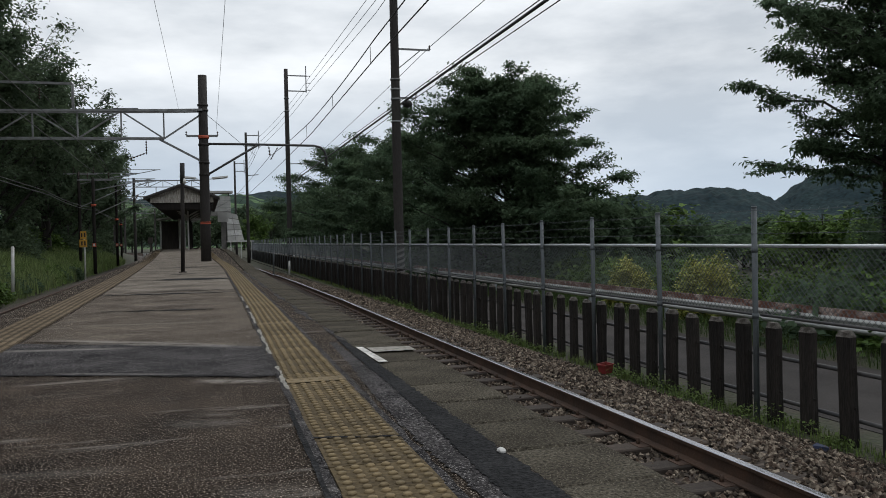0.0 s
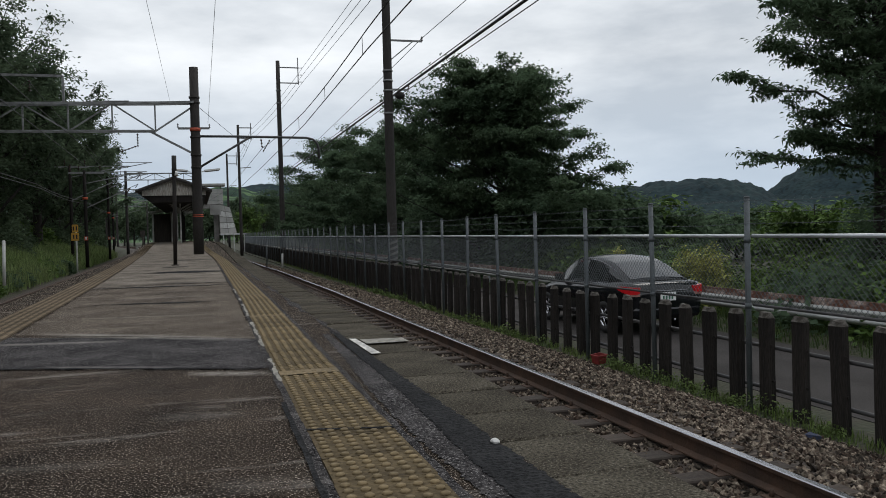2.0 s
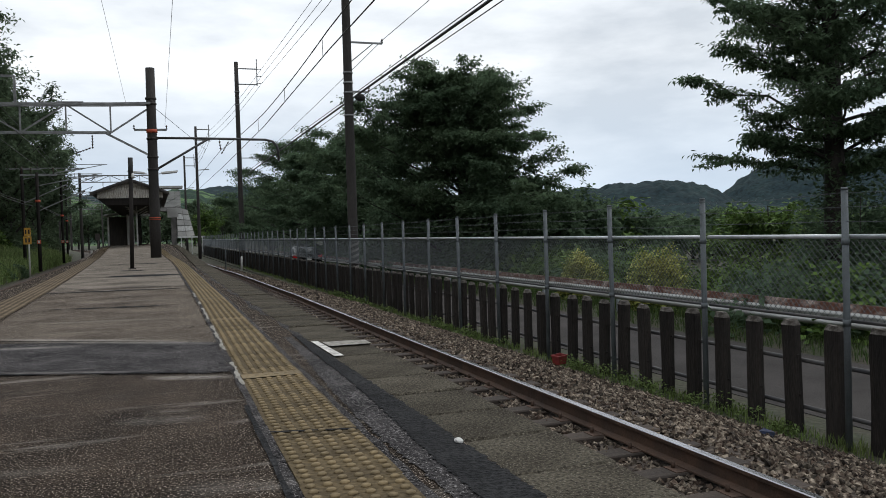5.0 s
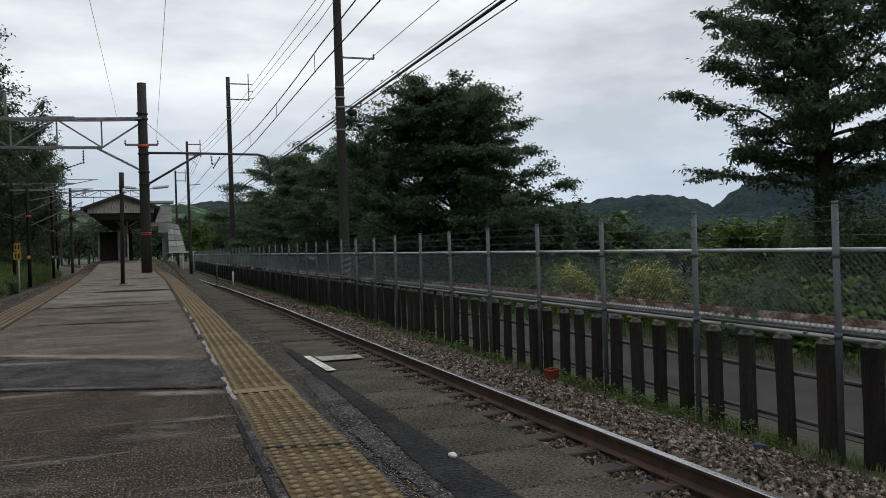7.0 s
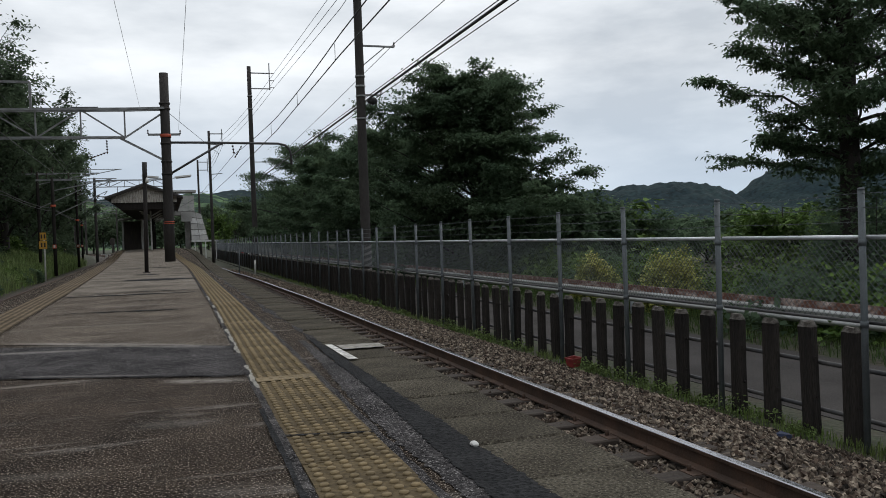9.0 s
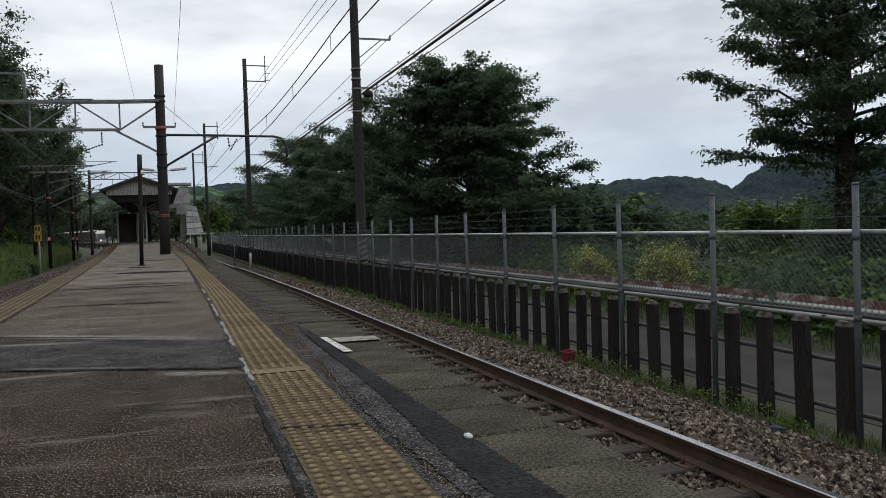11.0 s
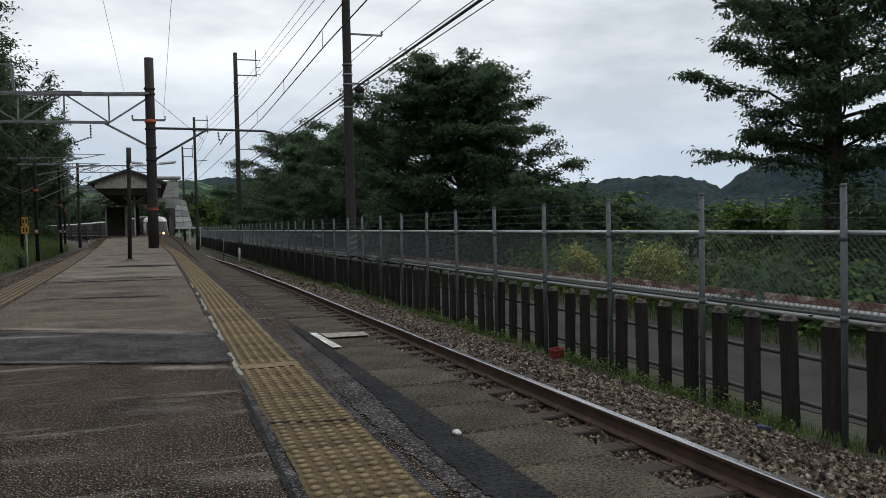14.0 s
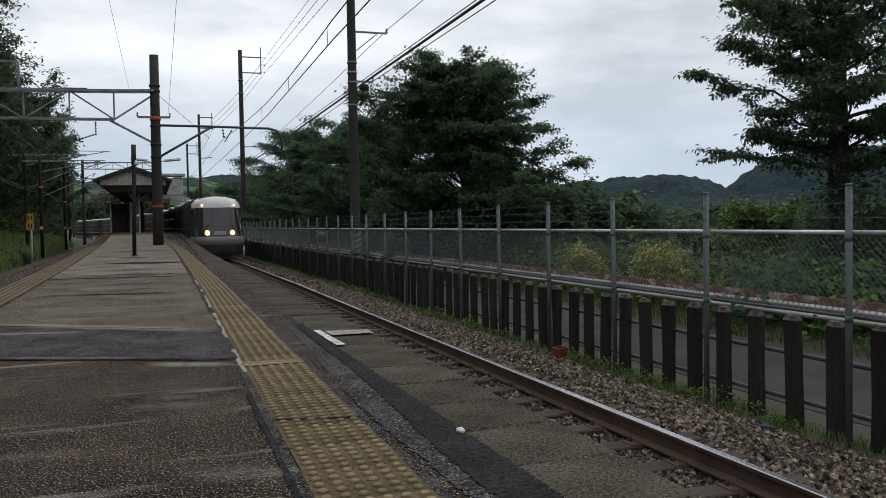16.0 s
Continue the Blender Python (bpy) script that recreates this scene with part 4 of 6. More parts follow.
cherry = "dark green cherry tree with layered spreading branches behind the guardrail"
tree("cherry_tree", cherry, 13.4, 33.5, -1.9, 9.9, 4.2, 180000, 0.155, 11, leaf_mat, 0.06, 96, "roadside cherry trees", 0.45, tier=0.45, lean=-0.14, slim=0.28)
tree("cherry_tree", "tall cherry tree with a thick dark trunk beside the lane", 15.45, 15.4, -1.9, 13.5, 2.8, 100000, 0.155, 14, leaf_mat, 0.36, 84, "roadside cherry trees", 0.35, 0.27, 0.0, tier=0.88, slim=0.20)
tree("cherry_tree", cherry, 12.8, 49, -1.9, 9.3, 5.2, 85000, 0.19, 13, leaf_mat, 0.10, 44, "roadside cherry trees", 0.4, tier=0.6)
tree("cherry_tree", cherry, 12.6, 63, -1.9, 10.0, 5.4, 60000, 0.22, 17, leaf_mat, 0.10, 40, "roadside cherry trees", 0.4, tier=0.6)
tree("cherry_tree", cherry, 12.4, 77, -1.9, 11.6, 5.8, 42000, 0.20, 19, leaf_mat, 0.10, 26, "roadside cherry trees", 0.4, tier=0.6)
tree("cherry_tree", cherry, 12.6, 94, -1.9, 10.0, 6.0, 20000, 0.25, 23, leaf_mat, 0.10, 24, "roadside cherry trees")
tree("cherry_tree", cherry, 15.5, 112, -1.9, 9.5, 5.5, 18000, 0.28, 29, leaf_mat, 0.10, 24, "roadside cherry trees")

# tall mixed wood on the embankment behind the far track
wood = "tall dark broadleaf tree on the wooded embankment"
for i, (x, y, hgt, sp) in enumerate(((-13, 20, 17, 5.0), (-13.5, 27, 19, 5.2), (-11.5, 34, 17, 4.6), (-14, 41, 20, 5.4), (-11.5, 46, 15, 4.6), (-12.5, 54, 17, 5.0), (-10.6, 60, 13, 4.2), (-14, 66, 18, 5.5),
                                     (-11.2, 72, 13, 4.5), (-13.5, 80, 16, 5.2), (-11.6, 88, 12, 4.4), (-16, 95, 17, 5.5), (-14.0, 103, 12, 4.5), (-18, 112, 16, 5.5), (-20, 34, 22, 6), (-21, 55, 22, 6), (-22, 78, 21, 6))):
    tree("broadleaf_tree", wood, x + (0.5 if 50 < y < 105 and i < 13 else -0.4), y, 0.0, hgt, sp, 9000 if i > 13 else 50000 if y < 50 else 22000, 0.18 + 0.0016 * y, 40 + i, leaf_dark, 0.10, 26, "embankment wood", 0.8, None, 0.2)

# far woods round the curve
rnd = random.Random(33)
for i in range(26):
    y = rnd.uniform(215, 300)
    x = -0.11 * y + i / 25 * 0.26 * y
    if track_l(y) - 7 < x < track_x(y) + 7:
        x = track_x(y) + 9
    tree("far_tree", "dark green tree in the woods round the curve", x, y, -1.5, rnd.uniform(9, 15), rnd.uniform(4.5, 6.5), 2600, 0.85, 700 + i, leaf_dark if rnd.random() < 0.7 else leaf_mat, 0.08, 16, "far woods", 0.9)
tree("field_tree", "round bright green tree beside the lane", 8.6, 148, -1.5, 7.5, 3.6, 6000, 0.4, 761, leaf_bright, 0.08, 18, "tree belt", 0.9)

# undergrowth beyond the guardrail
rnd = random.Random(21)
for i in range(46):
    y = 6 + i * 1.75 + rnd.uniform(-0.7, 0.7)
    x = rnd.uniform(12.2, 16.5)
    s = rnd.uniform(0.8, 1.5)
    if 14.5 < y < 24:
        x += 1.6
    shrub("shrub", "vine-covered green shrub behind the guardrail", x, y, -1.9, 1.5 * s, 1.6 * s, 1.25 * s, 3700, 0.17 + 0.001 * y, 100 + i, leaf_bright if rnd.random() < 0.7 else leaf_mat, "roadside shrubs")
for x, y, s in ((12.0, 21.6, 0.62), (12.0, 17.7, 0.68)):
    shrub("shrub", "yellowing vine mound behind the guardrail", x, y, -1.6, 1.2 * s, 1.3 * s, 2.5 * s, 5200, 0.11, int(300 + y), leaf_yellow, "roadside shrubs")
for x, y, rx, rz in ((15.9, 15.2, 1.5, 4.2), (17.6, 14.2, 1.7, 3.2), (17.2, 17.2, 1.6, 3.0)):
    shrub("shrub", "dark vines climbing round the foot of the cherry trunk", x, y, -1.9, rx, 1.4, rz, 6000, 0.14, int(320 + x * 10), leaf_bright if x > 17.4 else leaf_mat, "roadside shrubs")
for x, y, rx, rz in ((13.4, 31.5, 2.2, 4.4), (15.8, 32.0, 2.4, 4.6), (18.3, 33.0, 2.4, 4.0), (21.0, 34.0, 2.6, 3.3), (12.6, 37.5, 2.2, 4.2), (12.4, 42.5, 2.4, 4.6)):
    shrub("shrub", "dense dark thicket below the cherry trees", x, y, -1.9, rx, 2.0, rz, 11000, 0.25, int(340 + x * 10 + y), leaf_mat, "roadside shrubs")
for i in range(30):
    a = radians(24 + i * 1.35 + rnd.uniform(-0.5, 0.5))
    d = rnd.uniform(38, 75)
    tree("field_tree", "dense green tree in the belt of trees beyond the lane", d * math.sin(a), d * math.cos(a), -2.2, rnd.uniform(3.0, 4.2), rnd.uniform(2.6, 3.4), 2600, 0.36, 400 + i, leaf_bright if rnd.random() < 0.7 else leaf_mat, 0.06, 14, "tree belt", 0.9, 0.12)

# shrubs and grass on the embankment
for i in range(40):
    y = 14 + i * 2.2 + rnd.uniform(-0.7, 0.7)
    x = track_l(y) - rnd.uniform(5.0, 8.5)
    s = rnd.uniform(0.7, 1.3)
    shrub("shrub", "green weeds and brush on the embankment", x, y, -0.7 + 0.2 * (track_l(y) - 2.5 - x), 1.5 * s, 1.8 * s, 2.0 * s, 2600, 0.15 + 0.0012 * y, 600 + i, leaf_bright if rnd.random() < 0.3 else leaf_dark, "embankment brush")

for i in range(34):
    y = 11 + i * 1.3 + rnd.uniform(-0.5, 0.5)
    x = track_l(y) - rnd.uniform(2.1, 3.7)
    s = rnd.uniform(0.45, 0.95)
    shrub("shrub", "leafy weeds along the foot of the embankment", x, y, -1.1 + 0.25 * (track_l(y) - 1.9 - x), 0.9 * s, 1.1 * s, 0.8 * s, 1300, 0.11 + 0.0012 * y, 840 + i, leaf_bright if rnd.random() < 0.65 else leaf_mat, "embankment brush")

bm = bmesh.new()
ribbon(bm, steps(-30, 420, 6), lambda y: [(track_l(y) - 1.7, -1.3), (track_l(y) - 2.5, -0.75), (track_l(y) - 4.9, 0.1), (track_l(y) - 9.5, 0.9), (track_l(y) - 22, 5), (track_l(y) - 60, 16)], smooth=True)
tagged(part("embankment", bm, soil, None), "grassy earth embankment behind the far track", "embankment", kind="structure")


def grass(name, label, n, place, hgt, seed, material=None):
    r = np.random.default_rng(seed)
    pos = np.array([place(r) for _ in range(n)])
    az = r.uniform(0, 6.283, n)
    lean = r.uniform(0.1, 0.6, n)
    h = hgt * r.uniform(0.4, 1.25, n)
    w = 0.022 * h + 0.002
    d = np.stack([np.cos(az), np.sin(az), np.zeros(n)], 1)
    s = np.stack([-np.sin(az), np.cos(az), np.zeros(n)], 1)
    up = np.array([0, 0, 1.0])
    b0, b1 = pos - s * w[:, None], pos + s * w[:, None]
    mid = pos + up * (h * 0.6)[:, None] + d * (h * lean * 0.35)[:, None]
    tip = pos + up * h[:, None] + d * (h * lean)[:, None]
    v = np.stack([b0, b1, mid + s * w[:, None] * 0.8, tip, mid - s * w[:, None] * 0.8], 1).reshape(-1, 3)
    k = np.arange(n)[:, None] * 5
    f = np.concatenate([k + [0, 1, 2], k + [0, 2, 4], k + [4, 2, 3]], 1).reshape(-1, 3)
    me = bpy.data.meshes.new(name)
    me.from_pydata(v.tolist(), [], f.tolist())
    me.materials.append(material or grass_mat)
    return tagged(new(name, me), label, "grass", kind="stuff")


def fence_foot(r):
    y = 2.5 + 60 * r.random() ** 1.7
    clump = 0.5 + 0.5 * math.sin(2.3 * y) * math.sin(0.9 * y + 1)
    if r.random() > 0.25 + 0.75 * clump:
        y = math.floor(y * 1.2) / 1.2 + r.normal(0, 0.12)
    x = 5.98 - abs(r.normal(0, 0.14 + 0.14 * clump)) + 0.12
    return x, y, -1.34 + 0.12 * max(0, 5.75 - x)


def verge_far(r):
    y = 4 + 60 * r.random() ** 1.4
    x = r.uniform(9.75, 12.2)
    return x, y, -1.36


def bank(r):
    y = 8 + 80 * r.random() ** 1.2
    t = r.uniform(0, 4.5) ** 1.0
    x = track_l(y) - 1.9 - t
    return x, y, float(np.interp(t, [0, 0.6, 3, 7], [-1.1, -0.75, 0.1, 0.9]))


rnd = random.Random(77)
for i in range(64):
    y = 2.9 + 26 * ((i + rnd.random()) / 64) ** 1.3
    if math.sin(1.9 * y) + math.sin(0.8 * y + 1) < -0.5:
        continue
    s = rnd.uniform(0.6, 1.25)
    x = 5.92 - abs(rnd.gauss(0, 0.14))
    shrub("weed", "small leafy green weed at the fence foot", x, y, -1.33 + 0.1 * max(0, 5.75 - x), 0.20 * s, 0.30 * s, 0.19 * s, 110, 0.032 + 0.0012 * y, 1000 + i, weed_leaf, "fence weeds", "weed")


grass("grass", "green grass tufts along the foot of the timber fence", 12000, fence_foot, 0.11, 3)
grass("grass", "rough grass below the guardrail", 30000, verge_far, 0.22, 4, verge_grass)
grass("grass", "tall grass on the embankment", 52000, bank, 0.62, 8, bank_grass)

# ---- poles, overhead line and their fittings ----
def insulator(parent, a, b, r=0.06):
    """A string of porcelain discs from a to b."""
    bm = bmesh.new()
    a, b = Vector(a), Vector(b)
    n = max(2, round((b - a).length / 0.13))
    rod(bm, a, b, 0.018, 0.018, 6)
    for i in range(n):
        p = a.lerp(b, (i + 0.5) / n)
        d = (b - a).normalized()
        rod(bm, p - d * 0.02, p + d * 0.03, r, r * 0.45, 8)
    return part("insulator", bm, insul, parent, "brown ribbed insulator")


def shaft(parent, x, y, z0, z1, r0, r1, material=None, seg=16, lean=0.0):
    bm = bmesh.new()
    zs = steps(z0, z1, 2.0)
    rods(bm, [(x + lean * (z - z0), y, z) for z in zs], r0, seg, 0, r1)
    return part("shaft", bm, material or pole_conc, parent)


def band(parent, x, y, z, r, hgt=0.08, material=None, name="clamp"):
    bm = bmesh.new()
    rod(bm, (x, y, z - hgt / 2), (x, y, z + hgt / 2), r, r, 16)
    return part(name, bm, material or steel_paint, parent)


# gantry pole on the platform, Y 38
PX, PY = 0.09, 38.0
gantry = thing("gantry_pole", "dark concrete gantry pole with lattice beam and orange bands", "pole", "overhead line poles")
shaft(gantry, PX, PY, 0.0, 8.28, 0.225, 0.19, lean=0.004)
for z, hgt in ((5.53, 0.14), (1.68, 0.035), (1.75, 0.035)):
    band(gantry, PX + 0.02, PY, z, 0.232, hgt, orange_band, "marker_band")
for z in (6.95, 6.72, 5.2, 4.4, 3.86):
    band(gantry, PX + 0.02, PY, z, 0.235, 0.08, pole_conc)


def beam_member(parent, a, b, w=0.045, name="beam_member", material=None):
    bm = bmesh.new()
    a, b = Vector(a), Vector(b)
    d = (b - a).normalized()
    side = Vector((0, 1, 0)) if abs(d.y) < 0.9 else Vector((1, 0, 0))
    up = side.cross(d).normalized()
    side = d.cross(up)
    ring = lambda p: [p + side * sx * w + up * sz * w for sx, sz in ((-1, -1), (1, -1), (1, 1), (-1, 1))]
    loft(bm, [ring(a), ring(b)], smooth=False)
    return part(name, bm, material or steel_paint, parent)


def lattice(parent, x0, x1, y, zt0, zt1, zb0, zb1, bay):
    for dy in (-0.22, 0.22):
        beam_member(parent, (x0, y + dy, zt0), (x1, y + dy, zt1), 0.05, "top_chord")
        beam_member(parent, (x0, y + dy, zb0), (x1, y + dy, zb1), 0.035, "bottom_chord")
    n = round(abs(x1 - x0) / bay)
    for i in range(n + 1):
        s = i / n
        x = x0 + (x1 - x0) * s
        zt, zb = zt0 + (zt1 - zt0) * s, zb0 + (zb1 - zb0) * s
        beam_member(parent, (x, y, zt), (x, y, zb), 0.032, "upright")
        if i < n:
            s2 = (i + 1) / n
            x2 = x0 + (x1 - x0) * s2
            if i % 2 == 0:
                beam_member(parent, (x, y, zb), (x2, y, zt0 + (zt1 - zt0) * s2), 0.032, "diagonal")
            else:
                beam_member(parent, (x, y, zt), (x2, y, zb0 + (zb1 - zb0) * s2), 0.032, "diagonal")


lattice(gantry, -1.55, -12.05, PY, 6.66, 6.44, 5.45, 5.35, 1.75)
for dy in (-0.22, 0.22):
    beam_member(gantry, (PX, PY + dy, 6.72), (-1.55, PY + dy, 6.66), 0.05, "top_chord")
beam_member(gantry, (PX - 0.05, PY, 6.55), (-1.55, PY, 5.45), 0.035, "diagonal")
beam_member(gantry, (PX, PY, 4.42), (-1.75, PY, 5.42), 0.045, "brace")
beam_member(gantry, (-0.62, PY, 5.58), (0.72, PY, 5.60), 0.045, "cross_arm")
for x in (-0.62, 0.72):
    insulator(gantry, (x, PY, 5.6), (x, PY, 5.8), 0.05)
bm = bmesh.new()
rods(bm, [(PX, PY, 5.24), (2.0, PY, 5.24), (5.0, PY, 5.20), (5.32, PY, 5.12), (5.48, PY, 4.95), (5.55, PY, 4.7), (5.56, PY, 4.25)], 0.055, 10)
part("bracket_pipe", bm, pipe_paint, gantry, "long steel bracket pipe with a bent end")
bm = bmesh.new()
rod(bm, (PX + 0.15, PY, 3.86), (2.45, PY, 5.2), 0.05, 0.05, 8)
part("brace", bm, pipe_paint, gantry)
insulator(gantry, (2.95, PY, 5.15), (3.0, PY, 4.72))
insulator(gantry, (3.35, PY, 5.1), (3.02, PY, 4.55), 0.045)
insulator(gantry, (-2.3, PY, 5.35), (-2.3, PY, 4.75), 0.05)
insulator(gantry, (-3.0, PY, 4.55), (-2.35, PY, 4.8), 0.05)
for x in (-8.3, -6.5):
    insulator(gantry, (x, PY, 7.05), (x, PY, 7.55), 0.09)
for a, b in (((-9.8, 6.45), (-9.8, 7.75)), ((-5.2, 6.55), (-5.2, 7.75)), ((-9.8, 7.75), (-5.2, 7.75))):
    beam_member(gantry, (a[0], PY, a[1]), (b[0], PY, b[1]), 0.05, "upper_frame")
bm = bmesh.new()
rods(bm, [(-4.0, PY, 6.6), (-3.6, PY, 6.72), (-2.6, PY, 6.74)], 0.03, 6)
part("jumper", bm, wire_mat, gantry)
for sx, x0 in ((-1, -0.15), (1, 0.32)):
    lamp = bmesh.new()
    a, b = (x0, PY - 0.05, 3.66), (x0 + sx * 0.75, PY - 0.12, 3.78)
    rod(lamp, a, (x0 + sx * 0.12, PY - 0.06, 3.68), 0.02, 0.02, 6)
    L = [(x0 + sx * 0.1, 3.68), (x0 + sx * 0.8, 3.75)]
    loft(lamp, [[(px, PY - 0.12, pz), (px, PY + 0.12, pz), (px, PY + 0.08, pz + 0.07), (px, PY - 0.08, pz + 0.07)] for px, pz in L], smooth=False)
    lo = part("lamp_housing", lamp, white_paint, gantry, "white twin-tube platform lamp")
    bm = bmesh.new()
    for dy in (-0.05, 0.05):
        rod(bm, (x0 + sx * 0.14, PY + dy, 3.662), (x0 + sx * 0.76, PY + dy, 3.725), 0.016, 0.016, 8)
    part("tube", bm, white_paint, lo)

# far pole of the same gantry, on the embankment
far_mast = thing("gantry_pole", "concrete overhead-line pole at the foot of the wood", "pole", "overhead line poles")
shaft(far_mast, -12.2, PY, 0.4, 8.2, 0.22, 0.18)

# lattice masts and brackets of the far track, receding
for k, (x, y, zt, col) in enumerate(((-6.4, 54.0, 5.0, 1), (-7.0, 74.0, 7.3, 1), (-7.6, 57.0, 5.6, 0), (-8.3, 92.0, 7.6, 1), (-11.5, 128.0, 8.0, 0), (-14.5, 150.0, 8.0, 0))):
    m = thing("line_mast", "dark overhead-line mast with steel brackets beside the far track", "pole", "overhead line poles")
    shaft(m, x, y, -0.9, zt, 0.105, 0.09, post_black)
    if col:
        band(m, x, y, 3.3 if k == 0 else 3.0, 0.15, 0.14, orange_band, "marker_band")
        bm = bmesh.new()
        box(bm, x - 0.10, x + 0.10, y - 0.22, y - 0.14, 0.75, 0.98)
        pl = part("number_board", bm, orange_band, m)
        bm = bmesh.new()
        box(bm, x - 0.05, x + 0.05, y - 0.225, y - 0.221, 0.80, 0.95)
        part("marking", bm, white_paint, pl)
    beam_member(m, (x, y, zt - 0.8), (x + 3.4, y, zt - 0.1), 0.028, "bracket")
    beam_member(m, (x, y, zt - 2.3), (x + 2.6, y, zt - 1.1), 0.028, "bracket")
    beam_member(m, (x, y, zt - 0.1), (x + 3.6, y, zt - 0.1), 0.024, "bracket")
    beam_member(m, (x - 0.9, y, zt - 0.15), (x + 1.1, y, zt - 0.15), 0.05, "cross_arm")
    for q in (-0.8, -0.3, 0.9):
        insulator(m, (x + q, y, zt - 0.1), (x + q, y, zt + 0.3), 0.06)
    insulator(m, (x + 2.6, y, zt - 1.1), (x + 2.3, y, zt - 1.5), 0.06)

# portal gantries across both tracks behind the shelter
for y, zt in ((100.0, 8.2), (140.0, 8.6), (165.0, 8.6), (195.0, 8.6)):
    c = track_x(y)
    pg = thing("portal_gantry", "steel lattice portal over both tracks", "gantry", "portal gantries")
    x0, x1 = c - 8.4, c + 3.3
    if y == 100.0:
        x1 = c - 0.5
    for x in (x0, x1):
        shaft(pg, x, y, -1.3, zt + 0.3, 0.17, 0.14)
    lattice(pg, x1, x0, y, zt, zt, zt - 0.75, zt - 0.75, 1.6)
    for q in (-6.0, -4.0, 0.6):
        if x0 < c + q < x1:
            insulator(pg, (c + q, y, zt - 0.75), (c + q, y, zt - 1.5), 0.07)
            beam_member(pg, (c + q - 1.2, y, zt - 2.1), (c + q + 1.2, y, zt - 1.5), 0.04, "bracket")

# speaker post on the platform, Y 24
sp = thing("platform_post", "slim dark steel post standing on the platform", "post")
bm = bmesh.new()
rod(bm, (-0.58, 24.0, 0), (-0.53, 24.0, 2.55), 0.055, 0.055, 12)
part("shaft", bm, post_black, sp)
bm = bmesh.new()
rod(bm, (-0.53, 24.0, 2.5), (-0.52, 24.0, 3.06), 0.066, 0.066, 12)
part("cap_tube", bm, black_rubber, sp)
bm = bmesh.new()
box(bm, -0.68, -0.48, 23.9, 24.1, 0.0, 0.03, bevel=0.006)
part("base_plate", bm, timber_dark, sp)
bm = bmesh.new()
rod(bm, (-0.47, 23.9, 2.62), (-0.47, 23.86, 2.5), 0.03, 0.05, 10)
part("lamp_head", bm, white_paint, sp)

# roadside poles
def road_pole(x, y, top, r, cable_z, arms, stripes=True, label="tall dark concrete utility pole behind the fence"):
    p = thing("utility_pole", label, "pole", "utility poles")
    shaft(p, x, y, -1.35, top, r, r * 0.72)
    for z in cable_z:
        band(p, x, y, z, r * 0.98, 0.06)
    for ax, z, ln in arms:
        beam_member(p, (x, y, z), (x + ln, y, z), 0.03, "cross_arm")
        beam_member(p, (x, y, z - 0.8), (x + ln * 0.75, y, z), 0.018, "stay") if ax else None
        insulator(p, (x + ln, y, z), (x + ln, y, z + 0.18), 0.045)
    if stripes:
        for k in range(5):
            bm = bmesh.new()
            z0 = -0.55 + k * 0.2
            for s in range(10):
                a0, a1 = math.pi * 2 * s / 20 + math.pi, math.pi * 2 * (s + 1) / 20 + math.pi
                za, zb = z0 + 0.02 * s, z0 + 0.02 * (s + 1)
                rr = r * 1.015
                vs = [bm.verts.new((x + rr * math.cos(a), y + rr * math.sin(a), z)) for a, z in ((a0, za), (a1, zb), (a1, zb + 0.09), (a0, za + 0.09))]
                bm.faces.new(vs)
            part("warning_stripe", bm, concrete, p, "faded pale warning stripe")
    return p


near_pole = road_pole(6.72, 28.6, 13.0, 0.185, (5.0, 5.8, 6.15, 6.5), ((1, 7.60, 1.3), (0, 5.85, 0.75)))
bm = bmesh.new()
bmesh.ops.create_icosphere(bm, subdivisions=2, radius=0.15)
for v in bm.verts:
    v.co = Vector((v.co.x * 1.3 + 7.12, v.co.y + 28.5, v.co.z * 0.9 + 5.62))
part("cable_closure", bm, black_rubber, near_pole, "black cable junction closure")
pole_b = road_pole(6.5, 65.0, 14.3, 0.21, (11, 12), (), True)
for z in (12.6, 13.8):
    beam_member(pole_b, (6.5, 65, z), (8.1, 65, z), 0.04, "cross_arm")
beam_member(pole_b, (8.05, 65, 12.5), (8.05, 65, 14.6), 0.035, "upright")
for z in (12.7, 13.25, 13.8):
    insulator(pole_b, (8.05, 65, z), (8.4, 65, z), 0.05)
beam_member(pole_b, (6.5, 65, 6.9), (8.2, 65, 6.9), 0.03, "cross_arm")
for y, x, zt in ((88.0, 4.5, 12.3), (118.0, 4.4, 12.2)):
    q = road_pole(x, y, zt, 0.17, (), (), False, "distant dark utility pole beside the line")
    for z in (zt - 1.4, zt - 0.3):
        beam_member(q, (x, y, z), (x + 1.4, y, z), 0.05, "cross_arm")
    beam_member(q, (x + 1.3, y, zt - 1.6), (x + 1.3, y, zt + 0.2), 0.045, "upright")
    beam_member(q, (x, y, zt - 4.5), (x + 1.2, y, zt - 4.4), 0.04, "cross_arm")

